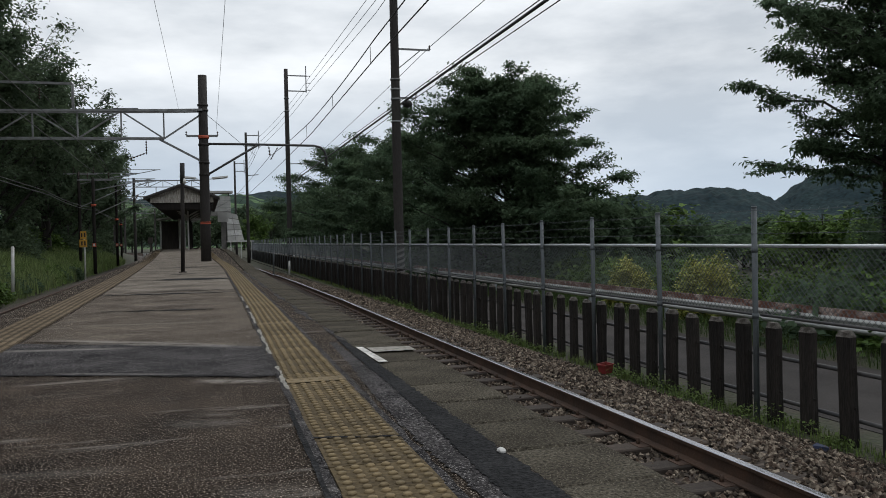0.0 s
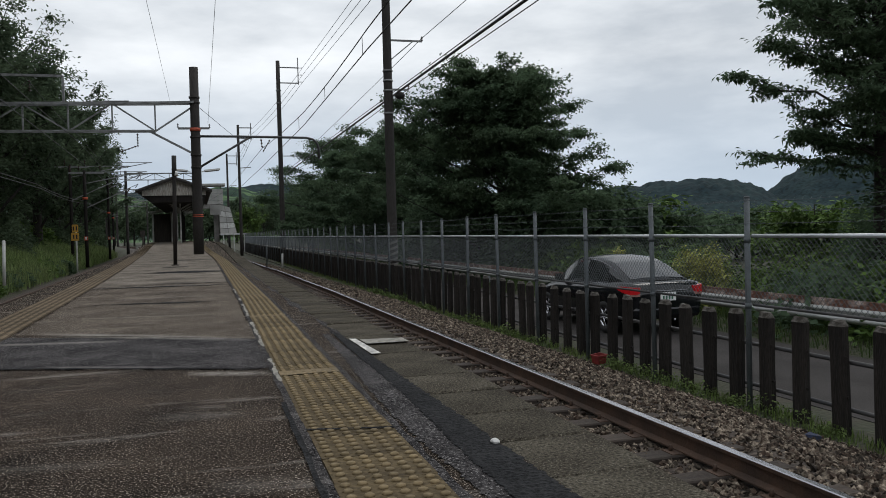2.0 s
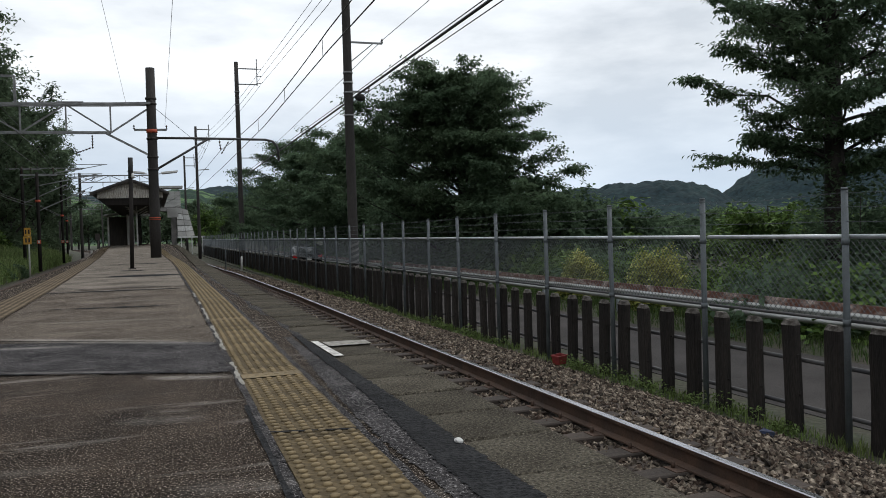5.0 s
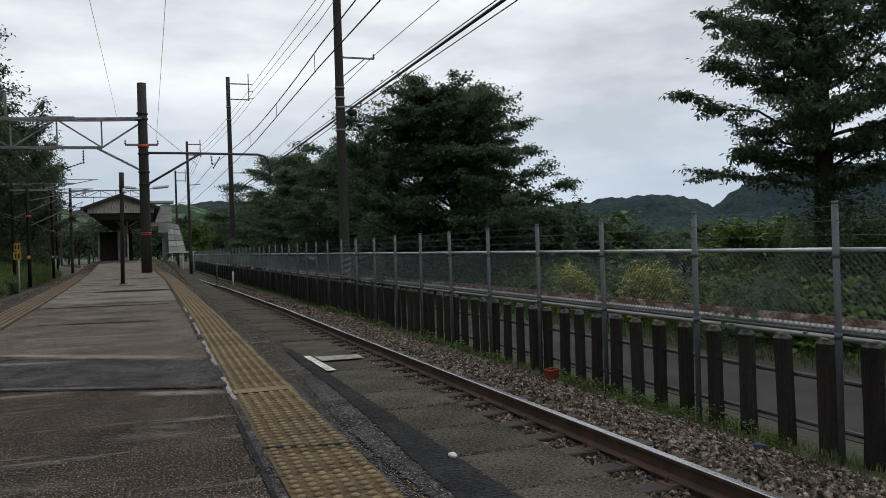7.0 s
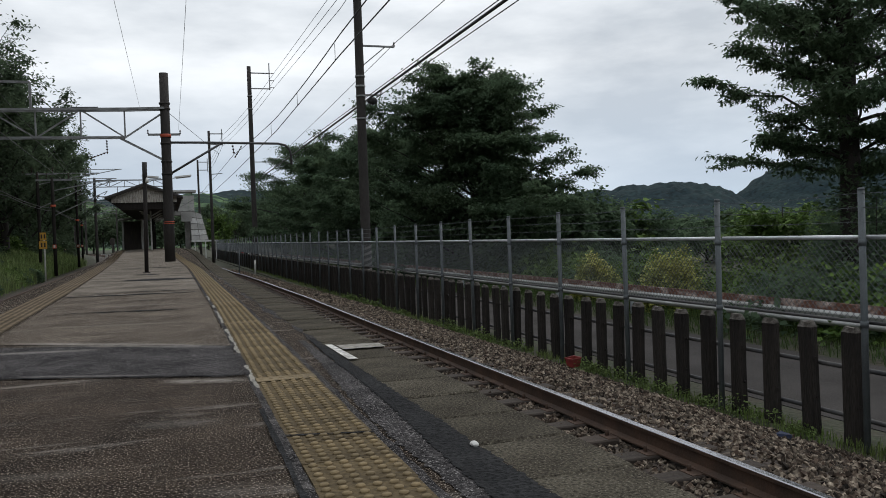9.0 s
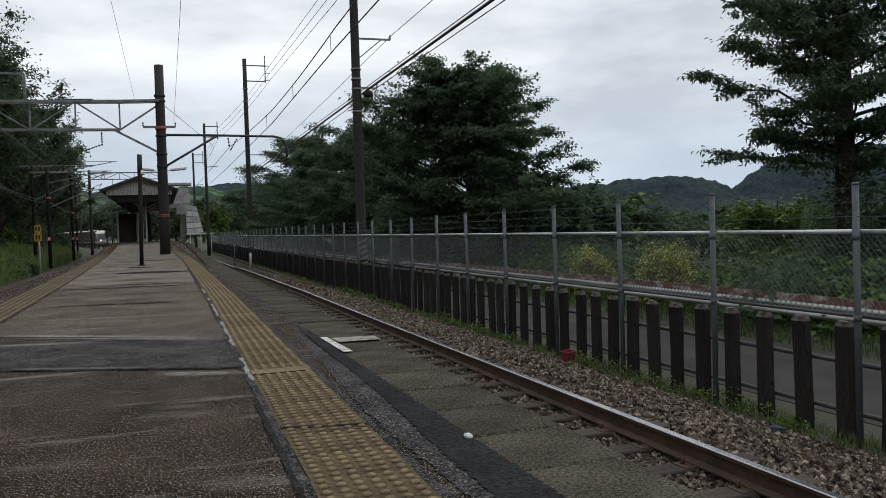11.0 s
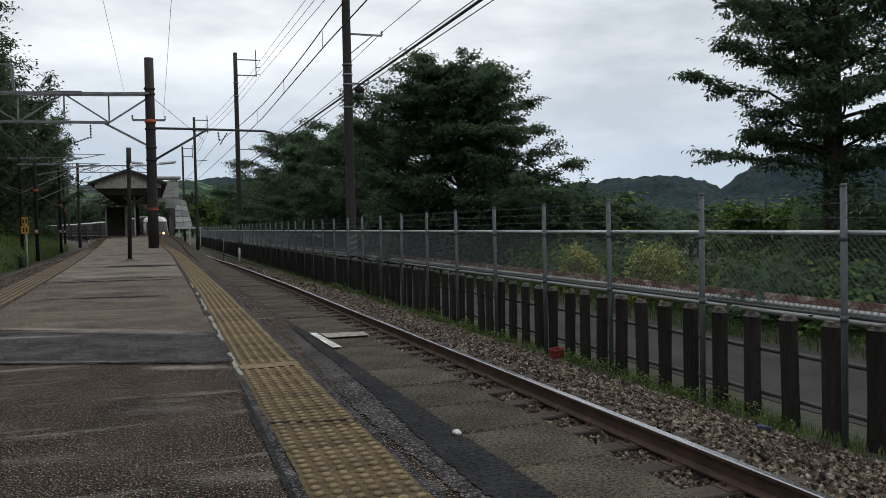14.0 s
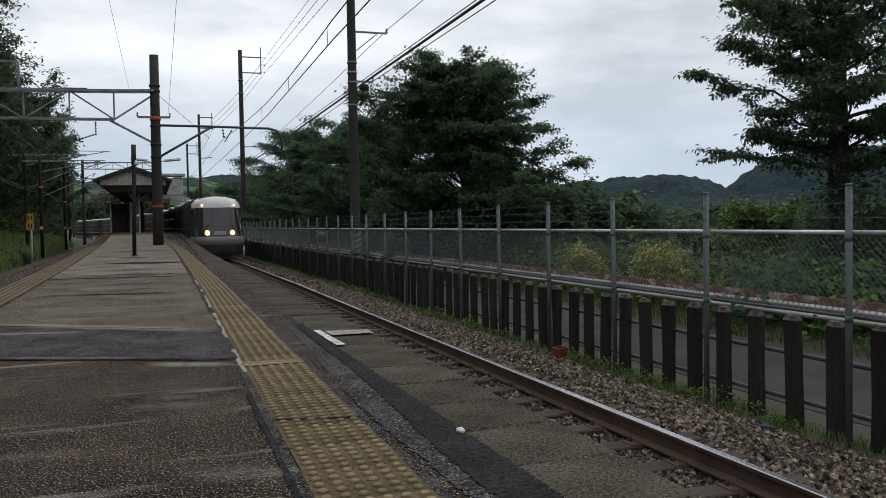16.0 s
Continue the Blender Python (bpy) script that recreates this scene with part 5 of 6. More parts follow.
# overhead wires
wire("contact_wire", [(2.95, -12, 4.05), (2.95, 14, 3.96), (2.98, 23, 3.82), (3.05, 38, 3.95), (2.6, 75, 3.9), (0.7, 105, 3.9), (-6, 160, 3.9)], 0.011, "thin dark contact wire over the track", 0.0, 6)
wire("catenary_wire", [(2.95, -12, 4.9), (2.95, 14, 4.30), (2.97, 23, 4.16), (3.0, 38, 4.72), (2.6, 75, 4.75), (0.7, 105, 4.75), (-6, 160, 4.75)], 0.011, "thin dark messenger wire over the track", 0.05, 8)
for y in (9.0, 14.5, 19.0, 24.0, 29.0):
    zc = float(np.interp(y, [-12, 14, 23, 38], [4.05, 3.96, 3.82, 3.95]))
    zm = float(np.interp(y, [-12, 14, 23, 38], [4.9, 4.30, 4.16, 4.72]))
    wire("dropper", [(2.96, y, zc), (2.96, y, zm - 0.03)], 0.006, "thin dropper wire between the overhead wires", 0, 1)
wire("power_cable", [(6.95, -14, 5.70), (7.05, 28.4, 5.74), (7.0, 64.8, 5.6)], 0.040, "thick black bundled cable on the utility poles", 0.0, 14)
wire("power_cable", [(6.98, -14, 5.62), (7.15, 28.4, 5.66), (7.1, 64.8, 5.4)], 0.014, "thin cable below the bundled cable", 0.06, 14)
wire("power_cable", [(6.92, -14, 5.77), (7.0, 28.4, 5.82), (6.9, 64.8, 5.75)], 0.014, "thin cable above the bundled cable", 0.0, 14)
wire("power_cable", [(7.9, -14, 7.6), (8.0, 28.5, 7.70), (8.1, 64.8, 6.95)], 0.012, "single wire on the pole bracket", 0.05, 14)
for z in (12.7, 13.25, 13.8):
    wire("power_cable", [(6.6 - (13.8 - z) * 0.3, 2, 10.0 + (z - 13.25) * 0.9), (6.8, 32, 10.3 + (z - 13.25) * 0.9), (8.4, 65, z)], 0.013, "thin dark high-voltage overhead wire", 0.0, 8)
    wire("power_cable", [(8.4, 65, z), (5.8, 88, z - 2.0), (5.7, 118, z - 2.2)], 0.014, "thin dark high-voltage overhead wire", 0.3, 8)
wire("feeder_wire", [(-1.1, 6, 6.85), (-1.1, 23, 7.3), (-1.1, 46, 8.0)], 0.006, "thin grey earth wire above the platform", 0.0, 6)
wire("feeder_wire", [(0.6, -10, 9.0), (0.62, 19.6, 6.42), (0.66, 37.9, 5.8)], 0.006, "thin grey wire above the platform", 0.0, 6)
wire("feeder_wire", [(PX, PY, 6.7), (3.2, 52, 6.2), (5.0, 88, 9.0)], 0.012, "stay wire from the gantry pole", 0.0, 6)
wire("contact_wire", [(-3.6, -10, 4.1), (-4.6, 38, 4.1), (-5.8, 90, 4.1), (-9, 140, 4.1)], 0.011, "thin contact wire over the far track", 0.0, 6)
wire("catenary_wire", [(-3.6, -10, 5.0), (-4.6, 38, 4.9), (-5.8, 90, 4.9), (-9, 140, 4.9)], 0.011, "thin messenger wire over the far track", 0.25, 8)
for k, (x, z0, z1) in enumerate(((-6.4, 3.2, 3.3), (-6.2, 3.0, 3.1), (-6.5, 7.5, 7.4), (-8.3, 7.5, 7.4))):
    wire("feeder_wire", [(x, -8, z0 + 0.3), (x, 38, z0), (x - 0.4, 57, z1), (x - 1.5, 92, z1)], 0.016 if k < 2 else 0.011, "grey cable along the wooded embankment", 0.15, 8)

# ---- platform shelter ----
shelter = thing("platform_shelter", "old timber platform shelter with peeling white gable boards", "shelter")
SX, SY0, SY1, SZ = -1.33, 58.0, 84.0, 0.33
bm = bmesh.new()
prof = [(-2.45, 3.98), (0.0, 4.88), (2.45, 3.98), (2.42, 3.88), (0.0, 4.76), (-2.42, 3.88)]
loft(bm, [[(SX + x, y, z) for x, z in prof] for y in (SY0 - 0.35, SY1)], smooth=False)
part("roof", bm, roof_mat, shelter)
n = 22
for i in range(n):
    x0, x1 = -2.05 + 4.1 * i / n, -2.05 + 4.1 * (i + 1) / n
    xc = (x0 + x1) / 2
    bm = bmesh.new()
    top = 4.72 - abs(xc) * 0.367
    box(bm, SX + x0 + 0.006, SX + x1 - 0.006, SY0, SY0 + 0.025, 3.60, top)
    part("gable_board", bm, painted_board, shelter)
bm = bmesh.new()
for sx in (-1, 1):
    loft(bm, [[(SX + sx * q[0], SY0 - 0.30, q[1]), (SX + sx * q[0], SY0 - 0.2, q[1]), (SX + sx * q[0], SY0 - 0.2, q[1] - 0.16), (SX + sx * q[0], SY0 - 0.30, q[1] - 0.16)] for q in ((0.0, 4.80), (2.45, 3.92))], smooth=False)
part("bargeboard", bm, timber_dark, shelter)
bm = bmesh.new()
loft(bm, [[(SX + x, y, z) for x, z in ((-2.05, 3.60), (2.05, 3.60), (1.45, 3.15), (-1.45, 3.15))] for y in (SY0 + 0.1, SY1 - 0.2)], smooth=False)
part("ceiling_frame", bm, post_black, shelter, "dark underside of the roof")
for y in (61, 66, 71, 76, 81):
    bm = bmesh.new()
    box(bm, SX + 0.25, SX + 0.35, y - 0.05, y + 0.05, SZ, 3.7)
    part("column", bm, white_paint if y == 61 else post_black, shelter)
    for sx in (-1, 1):
        beam_member(shelter, (SX + 0.30, y, 2.75), (SX + 0.30 + sx * 0.95, y, 3.3), 0.05, "brace", white_paint)
bm = bmesh.new()
box(bm, SX + 0.6, SX + 1.9, 61.5, 61.6, 2.5, 2.62)
box(bm, SX + 2.35, SX + 3.1, 62, 62.08, 2.35, 3.05)
part("hanging_sign", bm, grey_panel, shelter, "grey hanging sign board")
# waiting hut under the far end
hut = thing("waiting_hut", "small grey waiting hut with white corner posts", "hut")
HX, HY = -2.95, 78.0
for x in (HX - 0.75, HX + 0.85):
    bm = bmesh.new()
    box(bm, x - 0.07, x + 0.07, HY - 0.1, HY + 0.04, 0.38, 3.1)
    part("corner_post", bm, white_paint, hut)
bm = bmesh.new()
box(bm, HX - 0.68, HX + 0.78, HY, HY + 3.2, 0.38, 2.9)
part("wall", bm, timber_dark, hut)
bm = bmesh.new()
box(bm, HX - 0.45, HX + 0.5, HY - 0.03, HY - 0.004, 0.42, 2.35)
part("door", bm, timber_dark, hut)
bm = bmesh.new()
loft(bm, [[(HX - 1.1, y, 3.0), (HX + 1.3, y, 3.3), (HX + 1.3, y, 3.42), (HX - 1.1, y, 3.12)] for y in (HY - 0.4, HY + 3.4)], smooth=False)
part("roof", bm, white_paint, hut)

# ---- footbridge ----
bridge = thing("footbridge", "grey clad station footbridge with a glazed stair enclosure", "footbridge")
BY = 112.0
for x in (2.55, -2.6):
    bm = bmesh.new()
    box(bm, x - 0.3, x + 0.35, BY - 0.4, BY + 0.4, -1.4, 4.4, bevel=0.05)
    part("column", bm, concrete, bridge)
bm = bmesh.new()
box(bm, -2.9, 3.5, BY - 1.6, BY + 1.6, 4.4, 4.95)
part("deck", bm, concrete, bridge)
for i in range(9):
    z0 = 4.95
    bm = bmesh.new()
    x = -2.9 + i * 6.4 / 9
    box(bm, x + 0.01, x + 6.4 / 9 - 0.01, BY - 1.6, BY - 1.52, z0, 6.9)
    part("cladding_panel", bm, grey_panel, bridge)
bm = bmesh.new()
for z in (5.4, 5.85, 6.3):
    box(bm, -2.9, 3.5, BY - 1.63, BY - 1.6, z, z + 0.04)
part("rail", bm, steel_paint, bridge)
bm = bmesh.new()
box(bm, -3.0, 3.8, BY - 1.9, BY + 1.9, 7.35, 7.6)
part("roof", bm, grey_panel, bridge)
for i in range(4):
    bm = bmesh.new()
    x = -2.8 + i * 2.0
    box(bm, x, x + 0.1, BY - 1.55, BY - 1.45, 6.9, 7.35)
    part("roof_post", bm, timber_dark, bridge)
stair = [(2.9, 4.9), (4.3, 4.5), (5.1, 1.15), (3.0, 0.9)]
for r_ in range(5):
    for c_ in range(2):
        q = lambda u, v: ((stair[0][0] * (1 - u) + stair[1][0] * u) * (1 - v) + (stair[3][0] * (1 - u) + stair[2][0] * u) * v, (stair[0][1] * (1 - u) + stair[1][1] * u) * (1 - v) + (stair[3][1] * (1 - u) + stair[2][1] * u) * v)
        bm = bmesh.new()
        us, vs_ = ((c_ + 0.03) / 2, (c_ + 0.97) / 2), ((r_ + 0.06) / 5, (r_ + 0.94) / 5)
        a = [q(us[0], vs_[0]), q(us[1], vs_[0]), q(us[1], vs_[1]), q(us[0], vs_[1])]
        loft(bm, [[(x, y, z) for x, z in a] for y in (BY - 1.75, BY - 1.70)], smooth=False)
        part("stair_panel", bm, white_paint if r_ % 2 else grey_panel, bridge)
bm = bmesh.new()
loft(bm, [[(x, y, z) for x, z in stair] for y in (BY - 1.68, BY + 1.2)], smooth=False)
part("stair_body", bm, concrete, bridge)
bm = bmesh.new()
box(bm, 2.95, 6.2, BY - 3, BY + 2.5, 0.9, 1.1)
for x in (3.3, 4.6, 5.9):
    box(bm, x, x + 0.12, BY - 2.9, BY - 2.8, -1.35, 0.9)
part("porch", bm, white_paint, bridge, "white porch at the foot of the stairs")

# ---- small things beside the line ----
sig = thing("signal_board", "yellow speed board on a white post beside the far track", "sign")
bm = bmesh.new()
rod(bm, (-6.2, 48, -1.0), (-6.2, 48, 1.6), 0.045, 0.045, 8)
part("post", bm, white_paint, sig)
for z0, w in ((0.75, 0.24), (1.2, 0.19)):
    bm = bmesh.new()
    box(bm, -6.2 - w, -6.2 + w * 0.6, 47.9, 47.94, z0, z0 + 0.42)
    b_ = part("board", bm, yellow_sign, sig)
    for k in (-0.15, 0.0):
        bm = bmesh.new()
        box(bm, -6.2 + k, -6.2 + k + 0.07, 47.892, 47.898, z0 + 0.1, z0 + 0.32)
        part("marking", bm, black_rubber, b_)
crossing = thing("crossing_signal", "dark track-side signal with white ground markers", "signal")
bm = bmesh.new()
rod(bm, (-5.6, 95, -1.2), (-5.6, 95, 1.6), 0.08, 0.08, 8)
part("post", bm, timber_dark, crossing)
bm = bmesh.new()
box(bm, -5.85, -5.35, 94.85, 95.0, 0.9, 1.6, bevel=0.03)
part("head", bm, timber_dark, crossing)
for x in (-6.3, -5.9, -5.2):
    bm = bmesh.new()
    box(bm, x, x + 0.25, 94, 94.2, -0.95, -0.1)
    part("marker", bm, white_paint, crossing)
for x, y, z0, z1, r_ in ((-5.7, 28.0, -0.55, 0.82, 0.05), (4.75, 48.5, -1.15, -0.35, 0.06), (3.95, 49.5, -1.25, 0.3, 0.035)):
    bm = bmesh.new()
    rod(bm, (x, y, z0), (x + 0.03, y, z1), r_, r_, 8)
    rod(bm, (x + 0.03, y, z1), (x + 0.03, y, z1 + 0.03), r_, r_ * 0.5, 8)
    tagged(part("marker_post", bm, white_paint if r_ > 0.04 else galv_dull, None), "short white marker post in the grass" if r_ > 0.04 else "thin grey marker post", "post", "marker posts")
tub = thing("plastic_tub", "small faded red plastic tub in the grass by the fence", "tub")
bm = bmesh.new()
rings = [[(w * x, w * y, z) for x, y in ((-1, -0.8), (1, -0.8), (1, 0.8), (-1, 0.8))] for w, z in ((0.085, 0), (0.10, 0.16), (0.115, 0.16), (0.115, 0.19), (0.095, 0.19), (0.085, 0.05))]
loft(bm, rings, smooth=False)
part("bucket", bm, red_plastic, tub)
tub.matrix_basis = pose(5.66, 10.95, -1.25, 4, -3, 20) @ Matrix.Diagonal((0.9, 0.9, 0.72, 1))
bm = bmesh.new()
loft(bm, [[(0.1 * x, 0.06 * y, z + 0.01 * x * y) for x, y in ((-1, -1), (0.2, -1.2), (1, -0.4), (0.8, 1), (-0.7, 0.8))] for z in (0, 0.02, 0.045)], smooth=False)
lit = tagged(part("litter", bm, blue_scrap, None), "crumpled dark blue litter on the ballast", "litter")
lit.matrix_basis = pose(5.35, 6.2, -1.22, 5, 8, 30)
# white road railing further on
railing = thing("road_railing", "low white railing along the lane", "railing")
for i in range(12):
    y = 62 + i * 1.5
    bm = bmesh.new()
    rod(bm, (6.35, y, -1.35), (6.35, y, -0.35), 0.035, 0.035, 6)
    part("post", bm, white_paint, railing)
for z in (-0.4, -0.7):
    bm = bmesh.new()
    rod(bm, (6.35, 62, z), (6.35, 78.5, z), 0.03, 0.03, 6)
    part("rail", bm, white_paint, railing)

# ---- car ----
def make_car():
    """A four-door saloon, 4.45 m long; its rear stands at y = 0, its nose at y = 4.45, the wheels on z = 0."""
    car = thing("car", "black four-door saloon car with glowing red tail lamps", "car")
    # stations from the tail: y, half width, underside, deck height
    st = ((0.00, 0.62, 0.42, 0.80), (0.05, 0.76, 0.36, 0.93), (0.18, 0.83, 0.30, 1.005), (0.55, 0.862, 0.26, 1.02), (1.1, 0.872, 0.22, 0.985), (1.9, 0.875, 0.21, 0.955), (2.7, 0.875, 0.21, 0.945),
          (3.25, 0.868, 0.22, 0.93), (3.75, 0.85, 0.24, 0.86), (4.15, 0.79, 0.27, 0.76), (4.38, 0.66, 0.33, 0.64), (4.45, 0.48, 0.40, 0.54))
    bm = bmesh.new()
    rings = []
    for y, w, z0, z1 in st:
        mid = z0 + (z1 - z0) * 0.62
        half = [(w * 0.80, z0), (w * 0.97, z0 + 0.08), (w, mid), (w * 0.985, mid + (z1 - mid) * 0.45), (w * 0.94, z1 - 0.025), (w * 0.85, z1), (w * 0.4, z1 + 0.012)]
        rings.append([(x, y, z) for x, z in half] + [(-x, y, z) for x, z in half[::-1]])
    loft(bm, rings)
    bmesh.ops.recalc_face_normals(bm, faces=list(bm.faces))
    body = part("body", bm, car_paint, car)
    # cabin: y, half width at belt, half width at top, belt height, top height
    cab = ((0.26, 0.68, 0.63, 1.0, 1.012), (0.62, 0.74, 0.60, 0.99, 1.165), (1.05, 0.77, 0.58, 0.975, 1.345), (1.5, 0.785, 0.58, 0.96, 1.45), (2.0, 0.79, 0.59, 0.95, 1.475), (2.5, 0.785, 0.585, 0.94, 1.44), (2.9, 0.775, 0.60, 0.935, 1.27), (3.35, 0.74, 0.68, 0.925, 0.945))
    bm = bmesh.new()
    rings = []
    for y, wb, wt, z0, z1 in cab:
        half = [(wb, z0 - 0.03), (wb - (wb - wt) * 0.5, z0 + (z1 - z0) * 0.55), (wt + 0.03, z1 - 0.035), (wt - 0.06, z1), (wt * 0.4, z1 + 0.03)]
        rings.append([(x, y, z) for x, z in half] + [(-x, y, z) for x, z in half[::-1]])
    loft(bm, rings)
    bmesh.ops.recalc_face_normals(bm, faces=list(bm.faces))
    part("cabin", bm, car_paint, car)

    def at(y, u, side):
        """A point of the cabin's side, u from the belt to the roof."""
        for a, b in zip(cab, cab[1:]):
            if a[0] <= y <= b[0]:
                s = (y - a[0]) / (b[0] - a[0])
                q = [p + (r - p) * s for p, r in zip(a, b)]
                pts = [(q[1], q[3] - 0.03), (q[1] - (q[1] - q[2]) * 0.5, q[3] + (q[4] - q[3]) * 0.55), (q[2] + 0.03, q[4] - 0.035)]
                k = u * 2
                i = min(1, int(k))
                x = pts[i][0] + (pts[i + 1][0] - pts[i][0]) * (k - i)
                z = pts[i][1] + (pts[i + 1][1] - pts[i][1]) * (k - i)
                return Vector((side * (x + 0.006), y, z))
        return Vector((0, y, 1))

    for side in (-1, 1):
        for ys in ((1.05, 1.9), (1.98, 2.95)):
            bm = bmesh.new()
            yy = steps(ys[0], ys[1], 0.15)
            rows = [[bm.verts.new(at(y, u, side)) for u in (0.12, 0.5, 0.93)] for y in yy]
            for a, b in zip(rows, rows[1:]):
                for k in range(2):
                    bm.faces.new((a[k], a[k + 1], b[k + 1], b[k]) if side > 0 else (b[k], b[k + 1], a[k + 1], a[k]))
            part("side_window", bm, car_glass, car, smooth=True)
        bm = bmesh.new()
        rods(bm, [at(y, 0.06, side) for y in steps(0.9, 3.1, 0.3)], 0.008, 5)
        rods(bm, [at(y, 0.97, side) for y in steps(0.8, 3.1, 0.2)], 0.007, 5)
        part("window_trim", bm, car_trim, car, "thin chrome strip")
        bm = bmesh.new()
        loft(bm, [[(side * x, y, z) for y, z in ((2.82, 0.96), (2.94, 0.97), (2.93, 1.09), (2.84, 1.08))] for x in (0.84, 0.97)], smooth=False)
        part("mirror", bm, car_paint, car)
        # lamps wrap round the rear corner
        corner = ((0.60, -0.012, 0.82, 0.925), (0.66, -0.006, 0.80, 0.93), (0.775, 0.040, 0.80, 0.94), (0.842, 0.17, 0.83, 0.95), (0.872, 0.36, 0.89, 0.94))
        bm = bmesh.new()
        loft(bm, [[(side * x, y, z0), (side * x, y, z1), (side * (x - 0.06), y + 0.06, z1), (side * (x - 0.06), y + 0.06, z0)] for x, y, z0, z1 in corner], smooth=False)
        bmesh.ops.recalc_face_normals(bm, faces=list(bm.faces))
        part("tail_lamp", bm, tail_red, car, "glowing red tail lamp")
        bm = bmesh.new()
        loft(bm, [[(side * x, y, 0.762), (side * x, y, z0 - 0.006), (side * (x - 0.06), y + 0.06, z0 - 0.006), (side * (x - 0.06), y + 0.06, 0.762)] for x, y, z0, z1 in corner[:3]], smooth=False)
        bmesh.ops.recalc_face_normals(bm, faces=list(bm.faces))
        part("indicator_lamp", bm, amber_lamp, car, "pale indicator glass")
        bm = bmesh.new()
        loft(bm, [[(side * 0.80, 4.06, 0.70), (side * 0.5, 4.36, 0.63), (side * 0.5, 4.38, 0.55), (side * 0.8, 4.1, 0.58)], [(side * 0.80, 3.9, 0.74), (side * 0.5, 4.2, 0.68), (side * 0.5, 4.2, 0.55), (side * 0.83, 3.9, 0.60)]], smooth=False)
        part("headlamp", bm, car_trim, car)
    for y0, y1, name in ((0.36, 1.34, "rear_window"), (2.62, 3.28, "windscreen")):
        bm = bmesh.new()
        rows = []
        for y in steps(y0, y1, 0.1):
            for a, b in zip(cab, cab[1:]):
                if a[0] <= y <= b[0]:
                    s = (y - a[0]) / (b[0] - a[0])
                    wt, z1 = a[2] + (b[2] - a[2]) * s, a[4] + (b[4] - a[4]) * s
                    rows.append([bm.verts.new((x * (wt - 0.05), y, z1 + 0.012 + 0.032 * (1 - x * x))) for x in (-1, -0.5, 0, 0.5, 1)])
                    break
        for a, b in zip(rows, rows[1:]):
            for k in range(4):
                bm.faces.new((a[k], a[k + 1], b[k + 1], b[k]))
        part(name, bm, car_glass, car, smooth=True)
    bm = bmesh.new()
    box(bm, -0.165, 0.165, -0.028, -0.012, 0.66, 0.825, bevel=0.004)
    plate = part("number_plate", bm, plate_mat, car, "white number plate")
    bm = bmesh.new()
    for k in range(4):
        box(bm, -0.12 + k * 0.062, -0.085 + k * 0.062, -0.032, -0.029, 0.69, 0.76)
    box(bm, -0.07, 0.07, -0.032, -0.029, 0.785, 0.805)
    part("marking", bm, plate_bar, plate)
    bm = bmesh.new()
    box(bm, -0.45, 0.45, -0.022, 0.02, 0.848, 0.862, bevel=0.004)
    part("boot_trim", bm, car_trim, car, "chrome strip over the number plate")
    bm = bmesh.new()
    box(bm, -0.72, 0.72, -0.030, 0.15, 0.34, 0.56, bevel=0.06)
    part("bumper", bm, car_paint, car)
    for x in (-0.77, 0.77):
        for y in (0.92, 3.62):
            bm = bmesh.new()
            prof = [(0.19, -0.10), (0.30, -0.10), (0.325, -0.06), (0.325, 0.06), (0.30, 0.10), (0.19, 0.10)]
            loft(bm, [[(w, r * math.cos(a), r * math.sin(a)) for r, w in prof] for a in [2 * math.pi * k / 20 for k in range(21)]], caps=False)
            tyre = part("tyre", bm, black_rubber, None)
            wheel = tagged(new("wheel"))
            wheel.parent = car
            wheel.matrix_basis = pose(x, y, 0.325)
            tyre.parent = wheel
            bm = bmesh.new()
            for k in range(5):
                a = 2 * math.pi * k / 5
                rod(bm, (math.copysign(0.085, x), 0.03 * math.cos(a), 0.03 * math.sin(a)), (math.copysign(0.075, x), 0.2 * math.cos(a), 0.2 * math.sin(a)), 0.03, 0.025, 6)
            rod(bm, (math.copysign(0.05, x), 0, 0), (math.copysign(0.095, x), 0, 0), 0.05, 0.045, 10)
            loft(bm, [[(w, r * math.cos(a), r * math.sin(a)) for r, w in ((0.185, -0.09), (0.205, -0.09), (0.205, 0.09), (0.185, 0.09))] for a in [2 * math.pi * k / 20 for k in range(21)]], caps=False)
            part("rim", bm, car_trim, wheel)
    return car


car = make_car()
wheels = [o for o in car.children if o.name.startswith("wheel")]

# ---- train ----
CAR_LEN = 20.6


def section(w, z0, z1, tilt=0.0):
    """Cross-section of a coach, rail top at z = 0."""
    half = [(w * 0.80, z0), (w * 0.97, z0 + 0.28), (w, 1.15), (w, 1.9), (w * 0.95, z1 - 0.50), (w * 0.86, z1 - 0.16), (w * 0.6, z1 - 0.03), (0.001, z1)]
    return [(x, z) for x, z in half] + [(-x, z) for x, z in half[::-1]]


